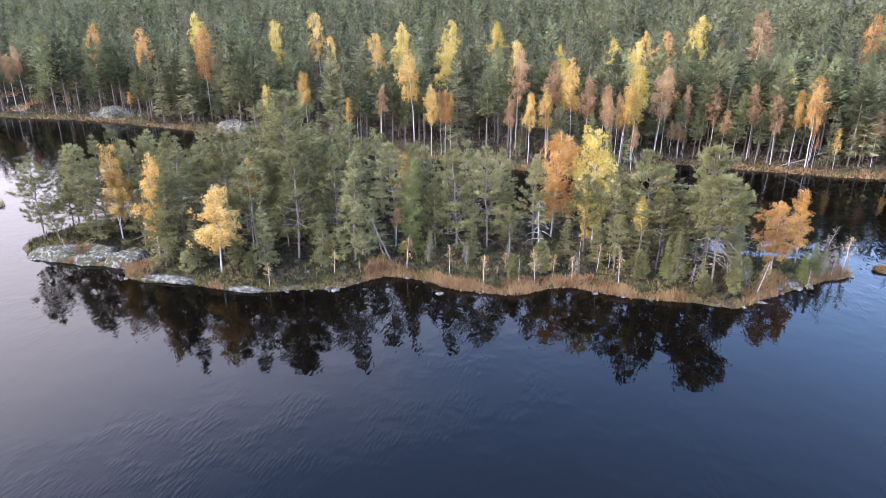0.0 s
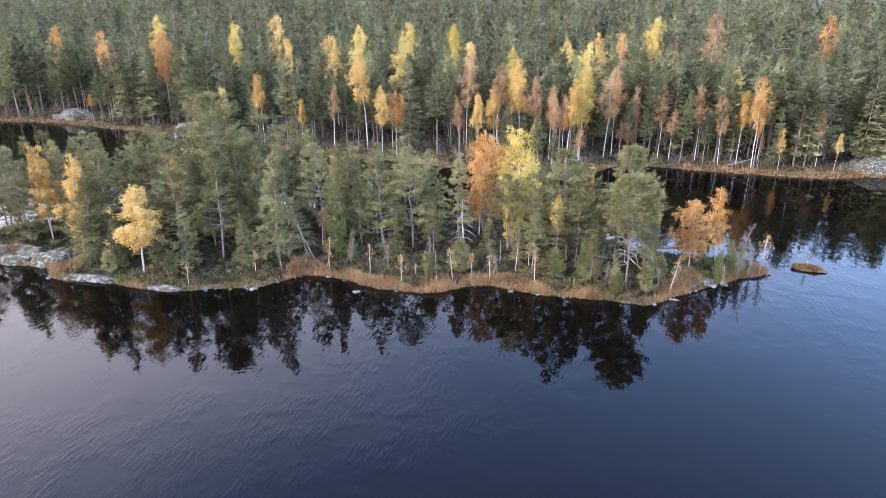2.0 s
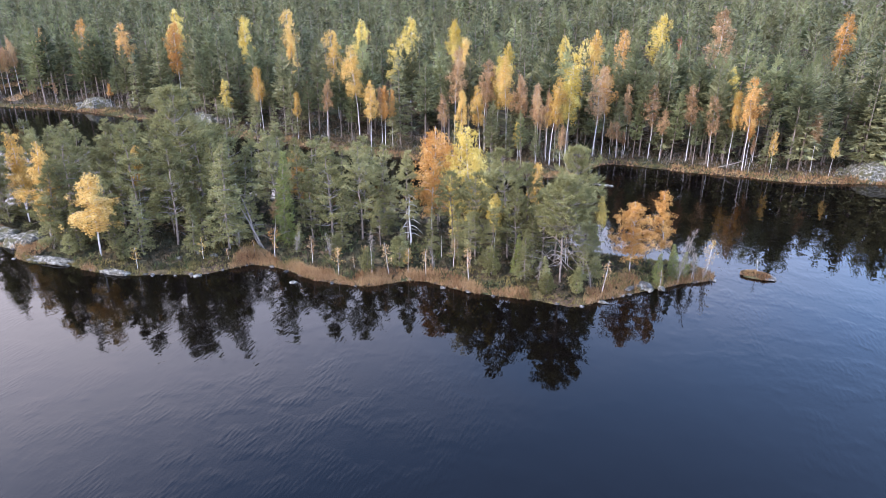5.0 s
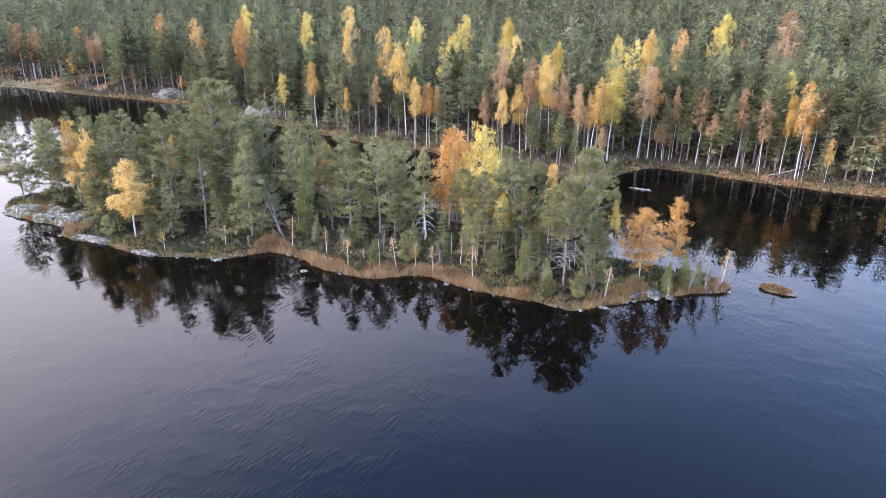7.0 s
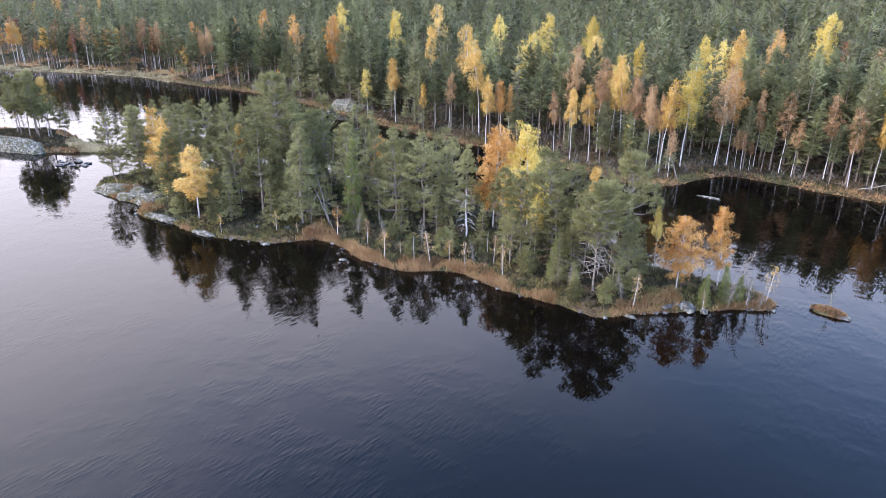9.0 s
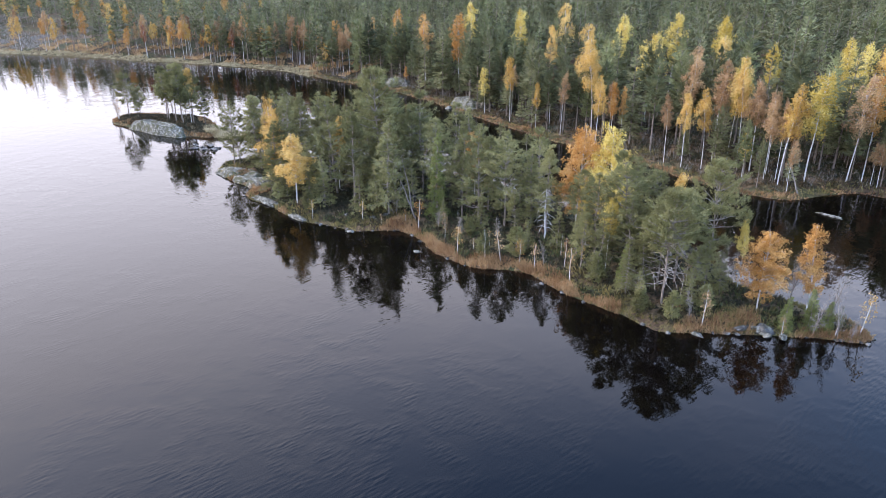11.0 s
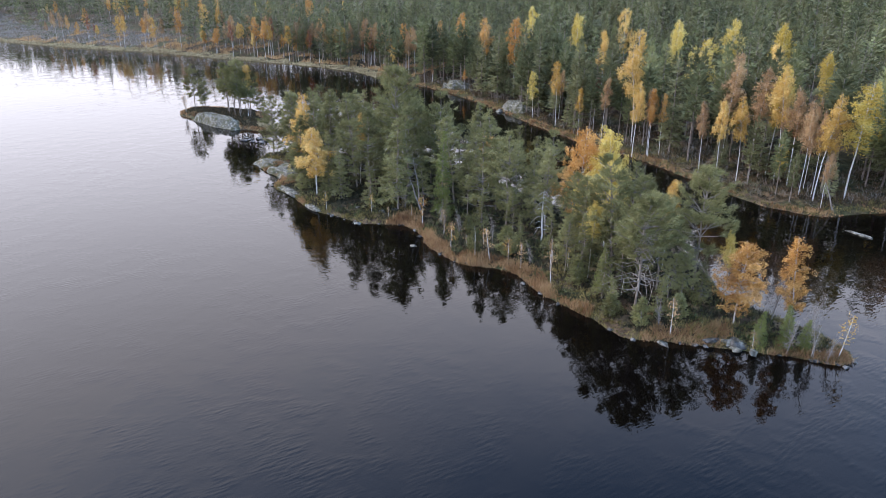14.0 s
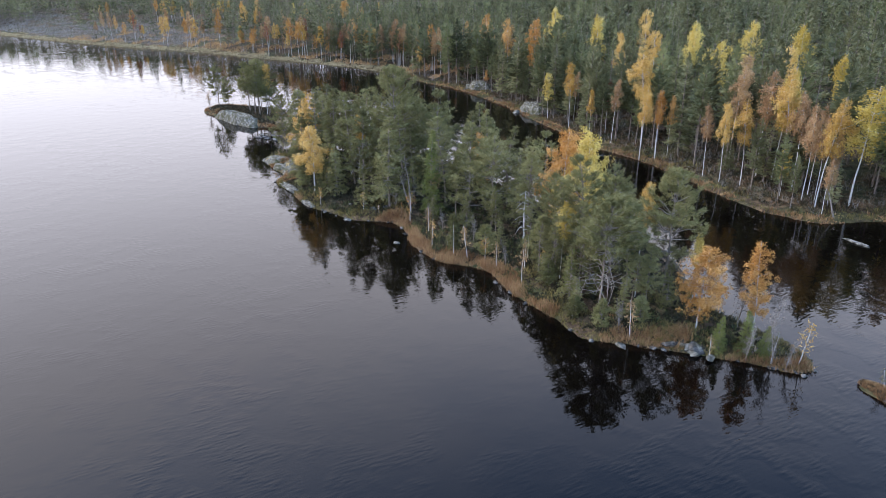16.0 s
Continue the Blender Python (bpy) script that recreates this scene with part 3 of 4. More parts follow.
leafy = {m.name: [birch_variant(200 + 10 * k + i, 15.0, b, w, m, limbs=32, twigs=10, leaves=8, leaf=0.13, droop=0.8)
                  for i, (b, w) in enumerate([(0.50, 2.0), (0.44, 2.35), (0.54, 1.7)])]
         for k, m in enumerate((GOLD, YELLOW, ORANGE, BROWN))}
bushy = {m.name: [birch_variant(230 + 10 * k + i, 10.0, bs, w, m, stems=st, limbs=28, twigs=13, leaves=10, leaf=0.10, droop=0.5)
                  for i, (w, st, bs) in enumerate([(2.2, 2, 0.3), (1.4, 1, 0.22), (2.7, 2, 0.30)])]
         for k, m in enumerate((GOLD, YELLOW, ORANGE))}
rounded = {m.name: [birch_variant(250 + 10 * k, 10.0, 0.18, 2.5, m, limbs=38, twigs=20, leaves=9, leaf=0.10, droop=0.5)]
           for k, m in enumerate((GOLD, YELLOW, ORANGE))}
sapling = {m.name: [birch_variant(260 + 10 * k + i, 3.0, 0.4, 0.6, m, limbs=12, twigs=4, leaves=2, leaf=0.075, droop=0.2, thin=0.8) for i in range(3)]
           for k, m in enumerate((GOLD, ORANGE, BROWN, SHRUB))}

# ---------------------------------------------------------------- island trees
pine_spots = [  # x, y, height, kind
    (-10.4, 66.5, 12.7, "c"), (-16.6, 66.8, 12.8, "p"), (-21.7, 68.8, 13.3, "p"), (-28.9, 66.6, 13.2, "c"), (-29.9, 65.2, 10.0, "p"), (-19.6, 76.5, 15.2, "p"),
    (-42.8, 73.2, 10.6, "p"), (-44.7, 74.1, 9.8, "p"), (-46.0, 75.0, 8.6, "p"), (-40.5, 76.5, 11.6, "p"), (-35.5, 74.6, 11.0, "p"),
    (0.5, 70.6, 11.9, "p"), (3.9, 71.2, 11.4, "p"), (9.2, 72.0, 10.6, "p"), (-13.0, 71.0, 11.5, "p"), (-6.7, 73.2, 11.6, "p"),
    (-4.6, 75.8, 10.8, "p"), (-14.8, 79.2, 13.4, "p"), (-9.0, 80.5, 11.2, "p"), (20.9, 67.2, 12.3, "p"), (23.0, 68.6, 10.2, "p"),
    (26.0, 67.0, 9.4, "p"), (17.4, 67.0, 9.5, "p"), (14.6, 70.0, 8.8, "p"), (-25.6, 71.4, 12.6, "p"),
    (-32.0, 72.2, 12.4, "p"), (-24.6, 66.3, 8.2, "p"), (-19.6, 64.4, 7.4, "c"), (-30.0, 77.5, 11.8, "p"), (-25.0, 80.0, 11.5, "p"),
    (-36.0, 79.5, 10.4, "p"), (5.5, 76.5, 9.8, "p"), (0.0, 78.0, 9.2, "p"), (6.2, 73.8, 9.4, "c"), (-1.9, 70.6, 8.0, "p"), (-16.6, 74.0, 12.6, "p"),
    (12.0, 79.5, 8.4, "p"), (18.5, 74.8, 9.6, "p"), (23.6, 64.6, 6.6, "c"), (19.0, 64.2, 7.0, "c"), (21.6, 65.6, 8.6, "p"), (22.8, 62.6, 5.6, "c"), (25.0, 61.0, 3.8, "c"), (28.6, 62.6, 4.6, "c"), (29.2, 65.4, 6.0, "p"), (24.6, 66.2, 8.4, "p"), (17.0, 64.8, 6.2, "p"), (30.2, 67.4, 4.8, "c"), (-27.0, 64.4, 5.6, "c"), (-30.3, 64.4, 7.0, "c"), (-8.6, 69.4, 6.0, "p"), (2.2, 68.6, 4.8, "c"), (6.4, 69.4, 5.6, "p"), (12.4, 68.4, 5.2, "c"), (-18.4, 69.6, 6.6, "p"), (-23.0, 64.9, 5.0, "c"), (-14.2, 68.6, 6.0, "p"), (15.6, 66.6, 5.0, "c"), (-32.8, 68.4, 7.4, "c"), (9.6, 67.0, 4.0, "c"), (-2.4, 67.2, 3.6, "c"), (-13.6, 64.6, 6.0, "c"), (-35.0, 70.0, 8.8, "p"), (28.6, 64.2, 5.4, "p"), (-29.5, 82.5, 10.6, "p"), (-20.0, 83.0, 10.4, "p"),
]
r5 = np.random.default_rng(77)
for _ in range(900):
    x, y = r5.uniform(-48, 30), r5.uniform(66, 87)
    d = inside_by([x], [y], ISLAND)[0]
    near = min((x - q[0]) ** 2 + (y - q[1]) ** 2 for q in pine_spots)
    back = y > 72 + 0.06 * (x + 20)
    if d > 0.8 and back and near > 2.0 ** 2 and len(pine_spots) < 112 and (x < -12 or (x + y) % 1.0 < 0.3):
        pine_spots.append((x, y, r5.uniform(6.5, 10.5) if x > -8 else r5.uniform(8, 11.5), "c" if r5.uniform() < 0.3 else "p"))
for i, (x, y, h, kind) in enumerate(pine_spots):
    src = backs[i % 4] if y > 76 else conical[i % 2] if kind == "c" else (layered[i % 3] if x < 10 and i % 3 else pines[i % 5])
    word = "bushy conical grey-green" if kind == "c" else ("tall open-crowned grey-green" if h > 10.5 else "slender grey-green")
    tree("pine_tree", src, x, y, h, word + " pine tree growing on the wooded island", "tree", "island pines", lean=(rng.normal(0, 1.5), rng.normal(0, 1.5)), wide=1.1)
tree("pine_tree", gnarled, 26.4, 62.4, 10.6, "gnarled grey-green pine with long bare crooked lower branches", "tree", "island pines", turn=40)
broad = variant("broad_pine", conifer(195, 13.0, 0.34, 3.4, "pine", 13, 6, 20, 16, 0.38, 0.030), PB, PINE, 13.0)
tree("pine_tree", broad, -18.4, 74.1, 16.4, "tall broad-crowned grey-green pine above the island's other trees", "tree", "island pines", wide=1.0)
tree("pine_tree", broad, 28.2, 70.2, 12.2, "broad dark-green pine with a straight bare trunk", "tree", "island pines", turn=120, wide=1.0)
tree("pine_tree", pines[2], -45.5, 71.0, 6.0, "small leaning pine at the island's rocky point", "tree", "island pines", lean=(0, -6))
tree("spruce_tree", spruces[0], -4.4, 69.0, 10.8, "narrow bright-green spruce tree beside the island shore", "tree", wide=0.85)
tree("spruce_tree", spruces[1], 22.0, 63.6, 4.6, "low dark-green spruce tree on the island", "tree")
tree("spruce_tree", spruces[0], 38.2, 66.0, 3.9, "bushy green spruce by the island's grassy tip", "tree", wide=1.3)

birch_spots = [  # x, y, height, leaves, kind, variant, width, label
    (-24.0, 63.4, 9.8, GOLD, bushy, 2, 1.3, "golden-yellow birch with several white stems near the shore"),
    (-38.3, 71.5, 11.2, GOLD, bushy, 0, 0.95, "amber-leaved birch among pines on the island's point"),
    (-31.6, 66.0, 11.9, GOLD, bushy, 1, 1.1, "tall columnar golden birch beside dense pines"),
    (11.6, 74.6, 12.8, ORANGE, rounded, 0, 0.95, "broad orange birch in full autumn colour"),
    (16.2, 73.4, 13.2, YELLOW, rounded, 0, 0.95, "bright lemon-yellow birch in full autumn colour"),
    (14.8, 70.6, 8.0, YELLOW, bushy, 1, 1.0, "small yellow birch beside a tall orange one"),
    (19.5, 65.2, 8.3, YELLOW, leafy, 2, 1.0, "thin yellow-leaved birch half hidden by pines"),
    (23.8, 72.4, 9.6, GOLD, leafy, 2, 1.0, "slender yellow birch with white twin stems"),
    (33.9, 66.2, 7.8, ORANGE, rounded, 0, 1.25, "rounded rust-orange birch bush at the island's end"),
    (37.6, 68.8, 8.6, ORANGE, bushy, 1, 1.15, "narrow orange birch at the water's edge"),
    (31.2, 70.2, 7.4, YELLOW, leafy, 2, 0.9, "small yellow birch behind the orange one"),
    (-5.6, 79.0, 9.0, ORANGE, bushy, 1, 1.2, "reddish-orange birch in the middle of the island"),
    (-22.6, 70.2, 10.4, GOLD, leafy, 2, 0.8, "thin yellowish birch among the island pines"),
    (-6.4, 70.6, 4.6, BROWN, leafy, 2, 1.5, "rust-brown young birch under the pines"),
]
for x, y, h, m, kind, k, wide, label in birch_spots:
    tree("birch_tree", kind[m.name][k], x, y, h, label, "tree", "island birches", wide=wide)

sapling_spots = [  # x, y, height, leaves, lean
    (-18.0, 60.6, 2.4, GOLD, 4), (-12.2, 63.4, 2.6, GOLD, 0), (-4.8, 65.4, 3.4, ORANGE, 3), (-7.4, 66.0, 2.2, ORANGE, -8), (0.4, 64.2, 2.6, BROWN, 0),
    (3.4, 61.6, 2.8, ORANGE, 2), (4.6, 62.6, 2.0, BROWN, -3), (7.3, 62.2, 3.2, SHRUB, 0), (8.6, 62.4, 3.4, BROWN, 5), (10.2, 63.4, 3.6, ORANGE, 0),
    (12.6, 63.2, 3.0, BROWN, 0), (15.0, 64.6, 3.4, BROWN, 0), (17.6, 62.0, 3.2, BROWN, 4), (16.8, 65.4, 2.2, GOLD, 0), (30.8, 61.0, 3.8, BROWN, 12),
    (40.0, 66.2, 3.4, SHRUB, -4), (42.2, 67.2, 3.6, GOLD, 6), (-31.0, 64.6, 3.2, GOLD, -20), (5.8, 64.8, 2.6, ORANGE, 0), (-9.6, 63.8, 2.0, BROWN, 5),
    (47.9, 68.7, 2.2, SHRUB, 12), (27.5, 66.5, 2.6, BROWN, 0), (-43.0, 68.6, 1.6, BROWN, 8), (36.4, 63.4, 2.4, BROWN, 0), (13.6, 66.8, 2.8, SHRUB, 0),
]
for i, (x, y, h, m, ln) in enumerate(sapling_spots):
    tone = {GOLD.name: "golden", ORANGE.name: "orange", BROWN.name: "almost leafless brown", SHRUB.name: "thin greenish"}[m.name]
    tree("birch_sapling", sapling[m.name][i % 3], x + rng.normal(0, 0.3), y + abs(rng.normal(0, 0.3)), h * rng.uniform(0.75, 1.25), tone + " birch sapling with a white stem on the shore", "sapling", "shore saplings", lean=(0, ln))
for i, (x, y, h) in enumerate([(6.4, 62.8, 2.8), (9.4, 64.6, 3.4), (1.8, 66.8, 2.0), (-20.5, 62.2, 2.6), (-27.5, 63.2, 2.4), (25.0, 60.4, 2.2), (28.0, 60.6, 2.6),
                               (30.0, 63.4, 2.4), (19.4, 63.4, 2.6)]):
    tree("young_pine", young[i % 3], x, y, h, "bushy young green pine near the island shore", "tree", "young pines", wide=1.1)


def dead_tree(x, y, h, lean, turn, branches, label, curve=0.25, seed=1, wood=SILVER, thick=1.0):
    r = np.random.default_rng(seed)
    base = new("dead_tree")
    base.matrix_basis = pose(x, y, float(height_at([x], [y])[0]) - 0.1, 0, lean, turn)
    zs = np.linspace(0, 1, 8)
    spine = np.column_stack([np.cumsum(r.normal(0, 0.01 * h, (8, 2)), 0), zs * h])
    part("trunk", Buf().add(*tube(spine, thick * (0.012 * h + 0.05) * (1 - zs) ** 0.7 + 0.02, 8)).mesh("dead_trunk", [wood], True), base)
    for i in range(branches):
        u = 0.2 + 0.78 * (i + r.uniform(0, 1)) / branches
        o = np.array([np.interp(u, zs, spine[:, k]) for k in range(3)])
        a, L = i * 2.4 + r.normal(0, 0.4), h * 0.28 * (1.15 - 0.75 * u) * r.uniform(0.6, 1.2)
        s = np.linspace(0, 1, 6)[:, None]
        path = o + np.array([math.cos(a), math.sin(a), 0]) * L * s + np.array([0, 0, 1]) * L * (curve * s - 0.75 * s ** 2.2)
        path[1:] += r.normal(0, 0.03 * L, (5, 3))
        part("branch", Buf().add(*tube(path, np.linspace(0.036, 0.01, 6), 4)).mesh("dead_branch", [wood], True), base)
    return tagged(base, label, "dead tree")


dead_tree(9.7, 70.6, 6.2, 0, 0, 22, "bare silver-white dead pine with drooping branches", seed=4, thick=0.75)
dead_tree(-6.6, 67.4, 6.6, -24, 10, 4, "leaning bare grey dead trunk among the pines", seed=5, wood=GREYWOOD, thick=0.65)
dead_tree(-7.3, 67.6, 7.8, -20, -14, 5, "leaning bare grey dead trunk among the pines", seed=6, wood=GREYWOOD, thick=0.6)
bare = [variant("bare_birch", broadleaf(330 + i, 6.0, 0.2, 1.2, stems=2, limbs=22, twigs=8, leaves=2, leaf=0.06, droop=0.1), [GREYWOOD, GREYWOOD], GREYWOOD, 6.0) for i in range(2)]
for i, (x, y, h, wide) in enumerate([(39.6, 67.4, 5.4, 1.0), (36.0, 69.4, 6.2, 1.1), (40.6, 66.2, 4.2, 1.0), (38.8, 65.4, 3.6, 1.3), (41.6, 66.4, 3.0, 1.2), (1.6, 65.4, 3.4, 1.0),
                                   (-2.6, 66.6, 3.0, 1.1), (6.0, 66.2, 3.4, 1.0), (13.2, 64.0, 3.2, 1.0), (-9.4, 66.8, 3.4, 1.2), (-97.2, 80.0, 4.4, 1.0), (24.2, 62.0, 2.8, 1.2), (29.4, 61.2, 3.0, 1.0)]):
    tree("bare_birch", bare[i % 2], x, y, h, "leafless grey birch with thin twigs near the shore", "tree", "bare birches", wide=wide)
tree("spruce_tree", spruces[1], 36.6, 65.0, 3.2, "bushy green spruce by the island's grassy tip", "tree", wide=1.4)
tree("spruce_tree", spruces[1], 39.6, 66.8, 2.8, "bushy green spruce by the island's grassy tip", "tree", wide=1.5)


# ---------------------------------------------------------------- left islet
islet_crowns = [variant("islet_pine", conifer(190 + i, 12.0, bs, w, "pine", 12, 5, 16, 16, 0.38, 0.034), PB, PINE, 12.0) for i, (bs, w) in enumerate([(0.34, 2.5), (0.40, 2.3), (0.28, 2.6)])]
for i, (x, y, h) in enumerate([(-95.6, 81.6, 9.8), (-93.8, 83.2, 6.6), (-92.4, 81.8, 4.6), (-85.6, 84.2, 9.8), (-83.6, 83.4, 10.8), (-81.6, 83.6, 11.2), (-80.2, 84.0, 11.6), (-78.6, 83.2, 10.4),
                               (-82.8, 85.8, 10.6), (-79.6, 86.2, 10.4), (-77.4, 84.8, 9.2), (-86.8, 86.4, 9.0), (-84.4, 87.8, 7.0), (-76.2, 86.6, 6.4)]):
    word = "tall grey-green pine with a bare stem" if h > 8 else "low spreading grey-green pine"
    tree("pine_tree", islet_crowns[2 if h < 8 or i == 0 else i % 2], x, y, h, word + " on the small rocky islet", "tree", "islet pines")
tree("birch_tree", leafy[GOLD.name][2], -78.2, 84.8, 11.0, "slender amber birch on the small rocky islet", "tree", wide=0.9)
for x, y, h in ((-96.4, 79.6, 4.2), (-95.2, 79.2, 3.2)):
    tree("birch_sapling", sapling[BROWN.name][0], x, y, h, "bare pale birch sapling on the islet's point", "sapling")

# ---------------------------------------------------------------- mainland birches
far_birches = [  # x, y, crown top, leaves, variant, width
    (-53.4, 143.8, 20.5, ORANGE, 1, 1.0), (-37.0, 130.0, 10.8, YELLOW, 1, 1.0), (-28.6, 126.8, 13.6, GOLD, 2, 0.9), (-20.2, 122.5, 9.8, GOLD, 2, 0.8),
    (-14.0, 121.0, 12.4, BROWN, 2, 0.8), (-15.8, 136.5, 20.2, GOLD, 1, 0.9), (-8.0, 121.5, 18.4, GOLD, 0, 1.0), (-4.6, 116.0, 13.0, GOLD, 0, 0.95),
    (-2.2, 117.0, 12.2, ORANGE, 2, 0.9), (-2.6, 134.0, 19.4, YELLOW, 1, 1.15), (10.2, 118.0, 18.8, BROWN, 0, 0.95), (9.0, 112.5, 11.8, BROWN, 2, 0.8),
    (12.0, 112.0, 12.6, GOLD, 2, 0.9), (15.0, 112.5, 13.2, GOLD, 0, 0.9), (15.6, 116.0, 17.2, BROWN, 0, 1.1), (17.6, 117.0, 17.6, YELLOW, 0, 0.9),
    (19.4, 115.6, 17.8, GOLD, 0, 0.95), (21.8, 114.0, 15.0, BROWN, 2, 1.0), (21.5, 111.0, 7.8, YELLOW, 1, 0.9), (24.6, 110.6, 14.0, BROWN, 0, 0.9),
    (26.8, 109.6, 15.2, GOLD, 0, 1.0), (29.6, 113.6, 16.8, YELLOW, 1, 1.25), (32.3, 130.0, 19.8, YELLOW, 1, 0.9), (34.6, 117.6, 16.6, BROWN, 1, 1.05),
    (36.4, 119.6, 16.0, ORANGE, 0, 0.9), (44.2, 117.6, 13.4, BROWN, 0, 1.0), (46.0, 117.0, 9.4, BROWN, 2, 1.0), (50.4, 116.4, 13.6, BROWN, 0, 1.1),
    (53.4, 113.6, 12.6, BROWN, 1, 0.9), (60.1, 142.4, 25.0, BROWN, 1, 1.1), (58.4, 111.8, 15.6, ORANGE, 0, 1.0), (61.4, 116.6, 14.2, BROWN, 0, 0.9),
    (62.4, 110.6, 7.6, GOLD, 1, 0.75), (71.2, 109.8, 7.0, GOLD, 2, 0.9), (7.7, 143.6, 22.0, YELLOW, 2, 1.0), (-2.0, 144.6, 22.2, YELLOW, 0, 1.0),
    (-25.7, 139.0, 19.2, GOLD, 2, 0.8), (-12.6, 142.4, 21.8, YELLOW, 2, 0.9), (28.9, 135.7, 19.8, YELLOW, 2, 0.9), (49.5, 149.0, 23.6, YELLOW, 1, 1.0),
    (19.2, 133.2, 18.6, YELLOW, 2, 0.8), (11.5, 132.7, 19.2, GOLD, 2, 0.9), (35.5, 136.5, 20.8, GOLD, 0, 0.9), (57.6, 120.4, 16.4, YELLOW, 2, 0.9),
    (40.5, 120.6, 13.0, BROWN, 0, 0.8), (41.4, 143.0, 20.6, ORANGE, 1, 0.9), (53.4, 142.0, 19.2, RUST, 1, 0.9), (-19.0, 126.0, 11.6, RUST, 2, 0.9),
    (-40.0, 150.0, 21.8, YELLOW, 1, 0.9), (-70.0, 152.0, 19.4, ORANGE, 0, 1.0), (-84.0, 158.0, 20.0, ORANGE, 1, 0.9), (-60.0, 160.0, 22.6, YELLOW, 0, 0.9),
    (-32.0, 158.0, 23.0, GOLD, 1, 0.9), (86.0, 150.0, 24.0, ORANGE, 1, 0.9), (69.0, 111.5, 10.5, BROWN, 2, 0.9), (38.6, 117.0, 7.0, BROWN, 2, 1.3),
    (-72.0, 146.0, 6.6, ORANGE, 2, 1.0), (-88.0, 150.0, 5.8, BROWN, 2, 1.0), (-31.0, 131.4, 11.2, BROWN, 2, 0.9), (28.4, 107.8, 8.0, BROWN, 0, 1.0),
]
leafy[RUST.name] = [birch_variant(295 + i, 15.0, 0.45, 1.5, RUST, limbs=24, twigs=8, leaves=5, leaf=0.16, droop=0.6) for i in range(3)]
tone_word = {GOLD.name: "golden", YELLOW.name: "bright yellow", ORANGE.name: "orange", BROWN.name: "brownish-orange", RUST.name: "rust-red"}
for x, y, top, m, k, wide in far_birches:
    g = float(height_at([x], [y])[0])
    tree("birch_tree", leafy[m.name][k], x, y, max(top - g, 5.0), tone_word[m.name] + "-leaved birch with a slender white stem on the far shore", "tree", "far-shore birches", wide=wide)

# companions that stand close beside them
r7 = np.random.default_rng(19)
for x, y, top, m, k, wide in list(far_birches):
    if -12 < x < 66 and y < 122 and r7.uniform() < 0.4:
        for _ in range(r7.integers(1, 3)):
            px, py = x + r7.normal(0, 1.3), y + abs(r7.normal(0, 1.6))
            if inside_by([px], [py], MAIN)[0] > 1.5:
                m2 = (m, BROWN, GOLD)[r7.integers(0, 3)]
                g = float(height_at([px], [py])[0])
                tree("birch_tree", leafy[m2.name][2], px, py, max(top - g, 5.0) * r7.uniform(0.7, 0.98), tone_word[m2.name] + "-leaved birch with a slender white stem on the far shore", "tree", "far-shore birches", wide=wide * 0.8)

# birches along the distant western shore
r2 = np.random.default_rng(31)
for k in range(125):
    i = r2.integers(16, 54) if k < 92 else r2.integers(12, 30)
    p = COAST[i] + (COAST[i + 1] - COAST[i]) * r2.uniform() + r2.normal(0, 1.5, 2)
    q = p + np.array([0.15, 1.0]) * (r2.uniform(5, 11) + (r2.uniform(0, 16) if k % 4 == 0 else 0) if k < 92 else r2.uniform(44, 64))
    m = (ORANGE, BROWN, BROWN, RUST, GOLD, ORANGE)[r2.integers(0, 6)] if k < 92 else (GOLD, YELLOW, ORANGE)[r2.integers(0, 3)]
    tree("birch_tree", leafy[m.name][r2.integers(0, 3)], q[0], q[1], r2.uniform(8, 15), tone_word[m.name] + "-leaved birch on the distant lake shore", "tree", "distant birches", wide=r2.uniform(0.8, 1.2))


# ---------------------------------------------------------------- mainland conifers
def forest_points(x0, x1, spacing, dmin, dmax, seed):
    r = np.random.default_rng(seed)
    gx, gy = np.meshgrid(np.arange(x0, x1, spacing), np.arange(30, 300, spacing))
    x, y = gx.ravel() + r.uniform(-0.45, 0.45, gx.size) * spacing, gy.ravel() + r.uniform(-0.45, 0.45, gx.size) * spacing
    d = inside_by(x, y, MAIN)
    ok = (d > dmin + r.uniform(0, 3, len(x))) & (d < dmax)
    return x[ok], y[ok], d[ok]


taken = np.array([(b[0], b[1]) for b in far_birches])
ex, ey, ed = forest_points(-172, 110, 2.9, 1.6, 13, 15)
fx, fy, fd = forest_points(-170, 150, 4.7, 12, 120, 5)
fx, fy, fd = np.concatenate([ex, fx]), np.concatenate([ey, fy]), np.concatenate([ed, fd])
open_edge = (fx < -92) & (fd < 12) & (np.random.default_rng(16).uniform(size=len(fx)) < 0.6)
clear = np.min((fx[:, None] - taken[:, 0]) ** 2 + (fy[:, None] - taken[:, 1]) ** 2, 1) > 1.2
thin_out = (fd > 12) | (fd < 5) | (np.random.default_rng(6).uniform(size=len(fx)) < 0.75)
keep = clear & thin_out & ~open_edge
fx, fy, fd = fx[keep], fy[keep], fd[keep]
shade = np.min(np.where((fy[:, None] < taken[:, 1] + 0.5) & (fy[:, None] > taken[:, 1] - 7) & (np.abs(fx[:, None] - taken[:, 0]) < 2.2), 0.0, 1.0), 1) < 0.5
front = np.zeros(len(fx), bool)
order = np.argsort(fd + np.abs(fx - 20) * 0.12)
front[order[:200]] = True
r3 = np.random.default_rng(8)
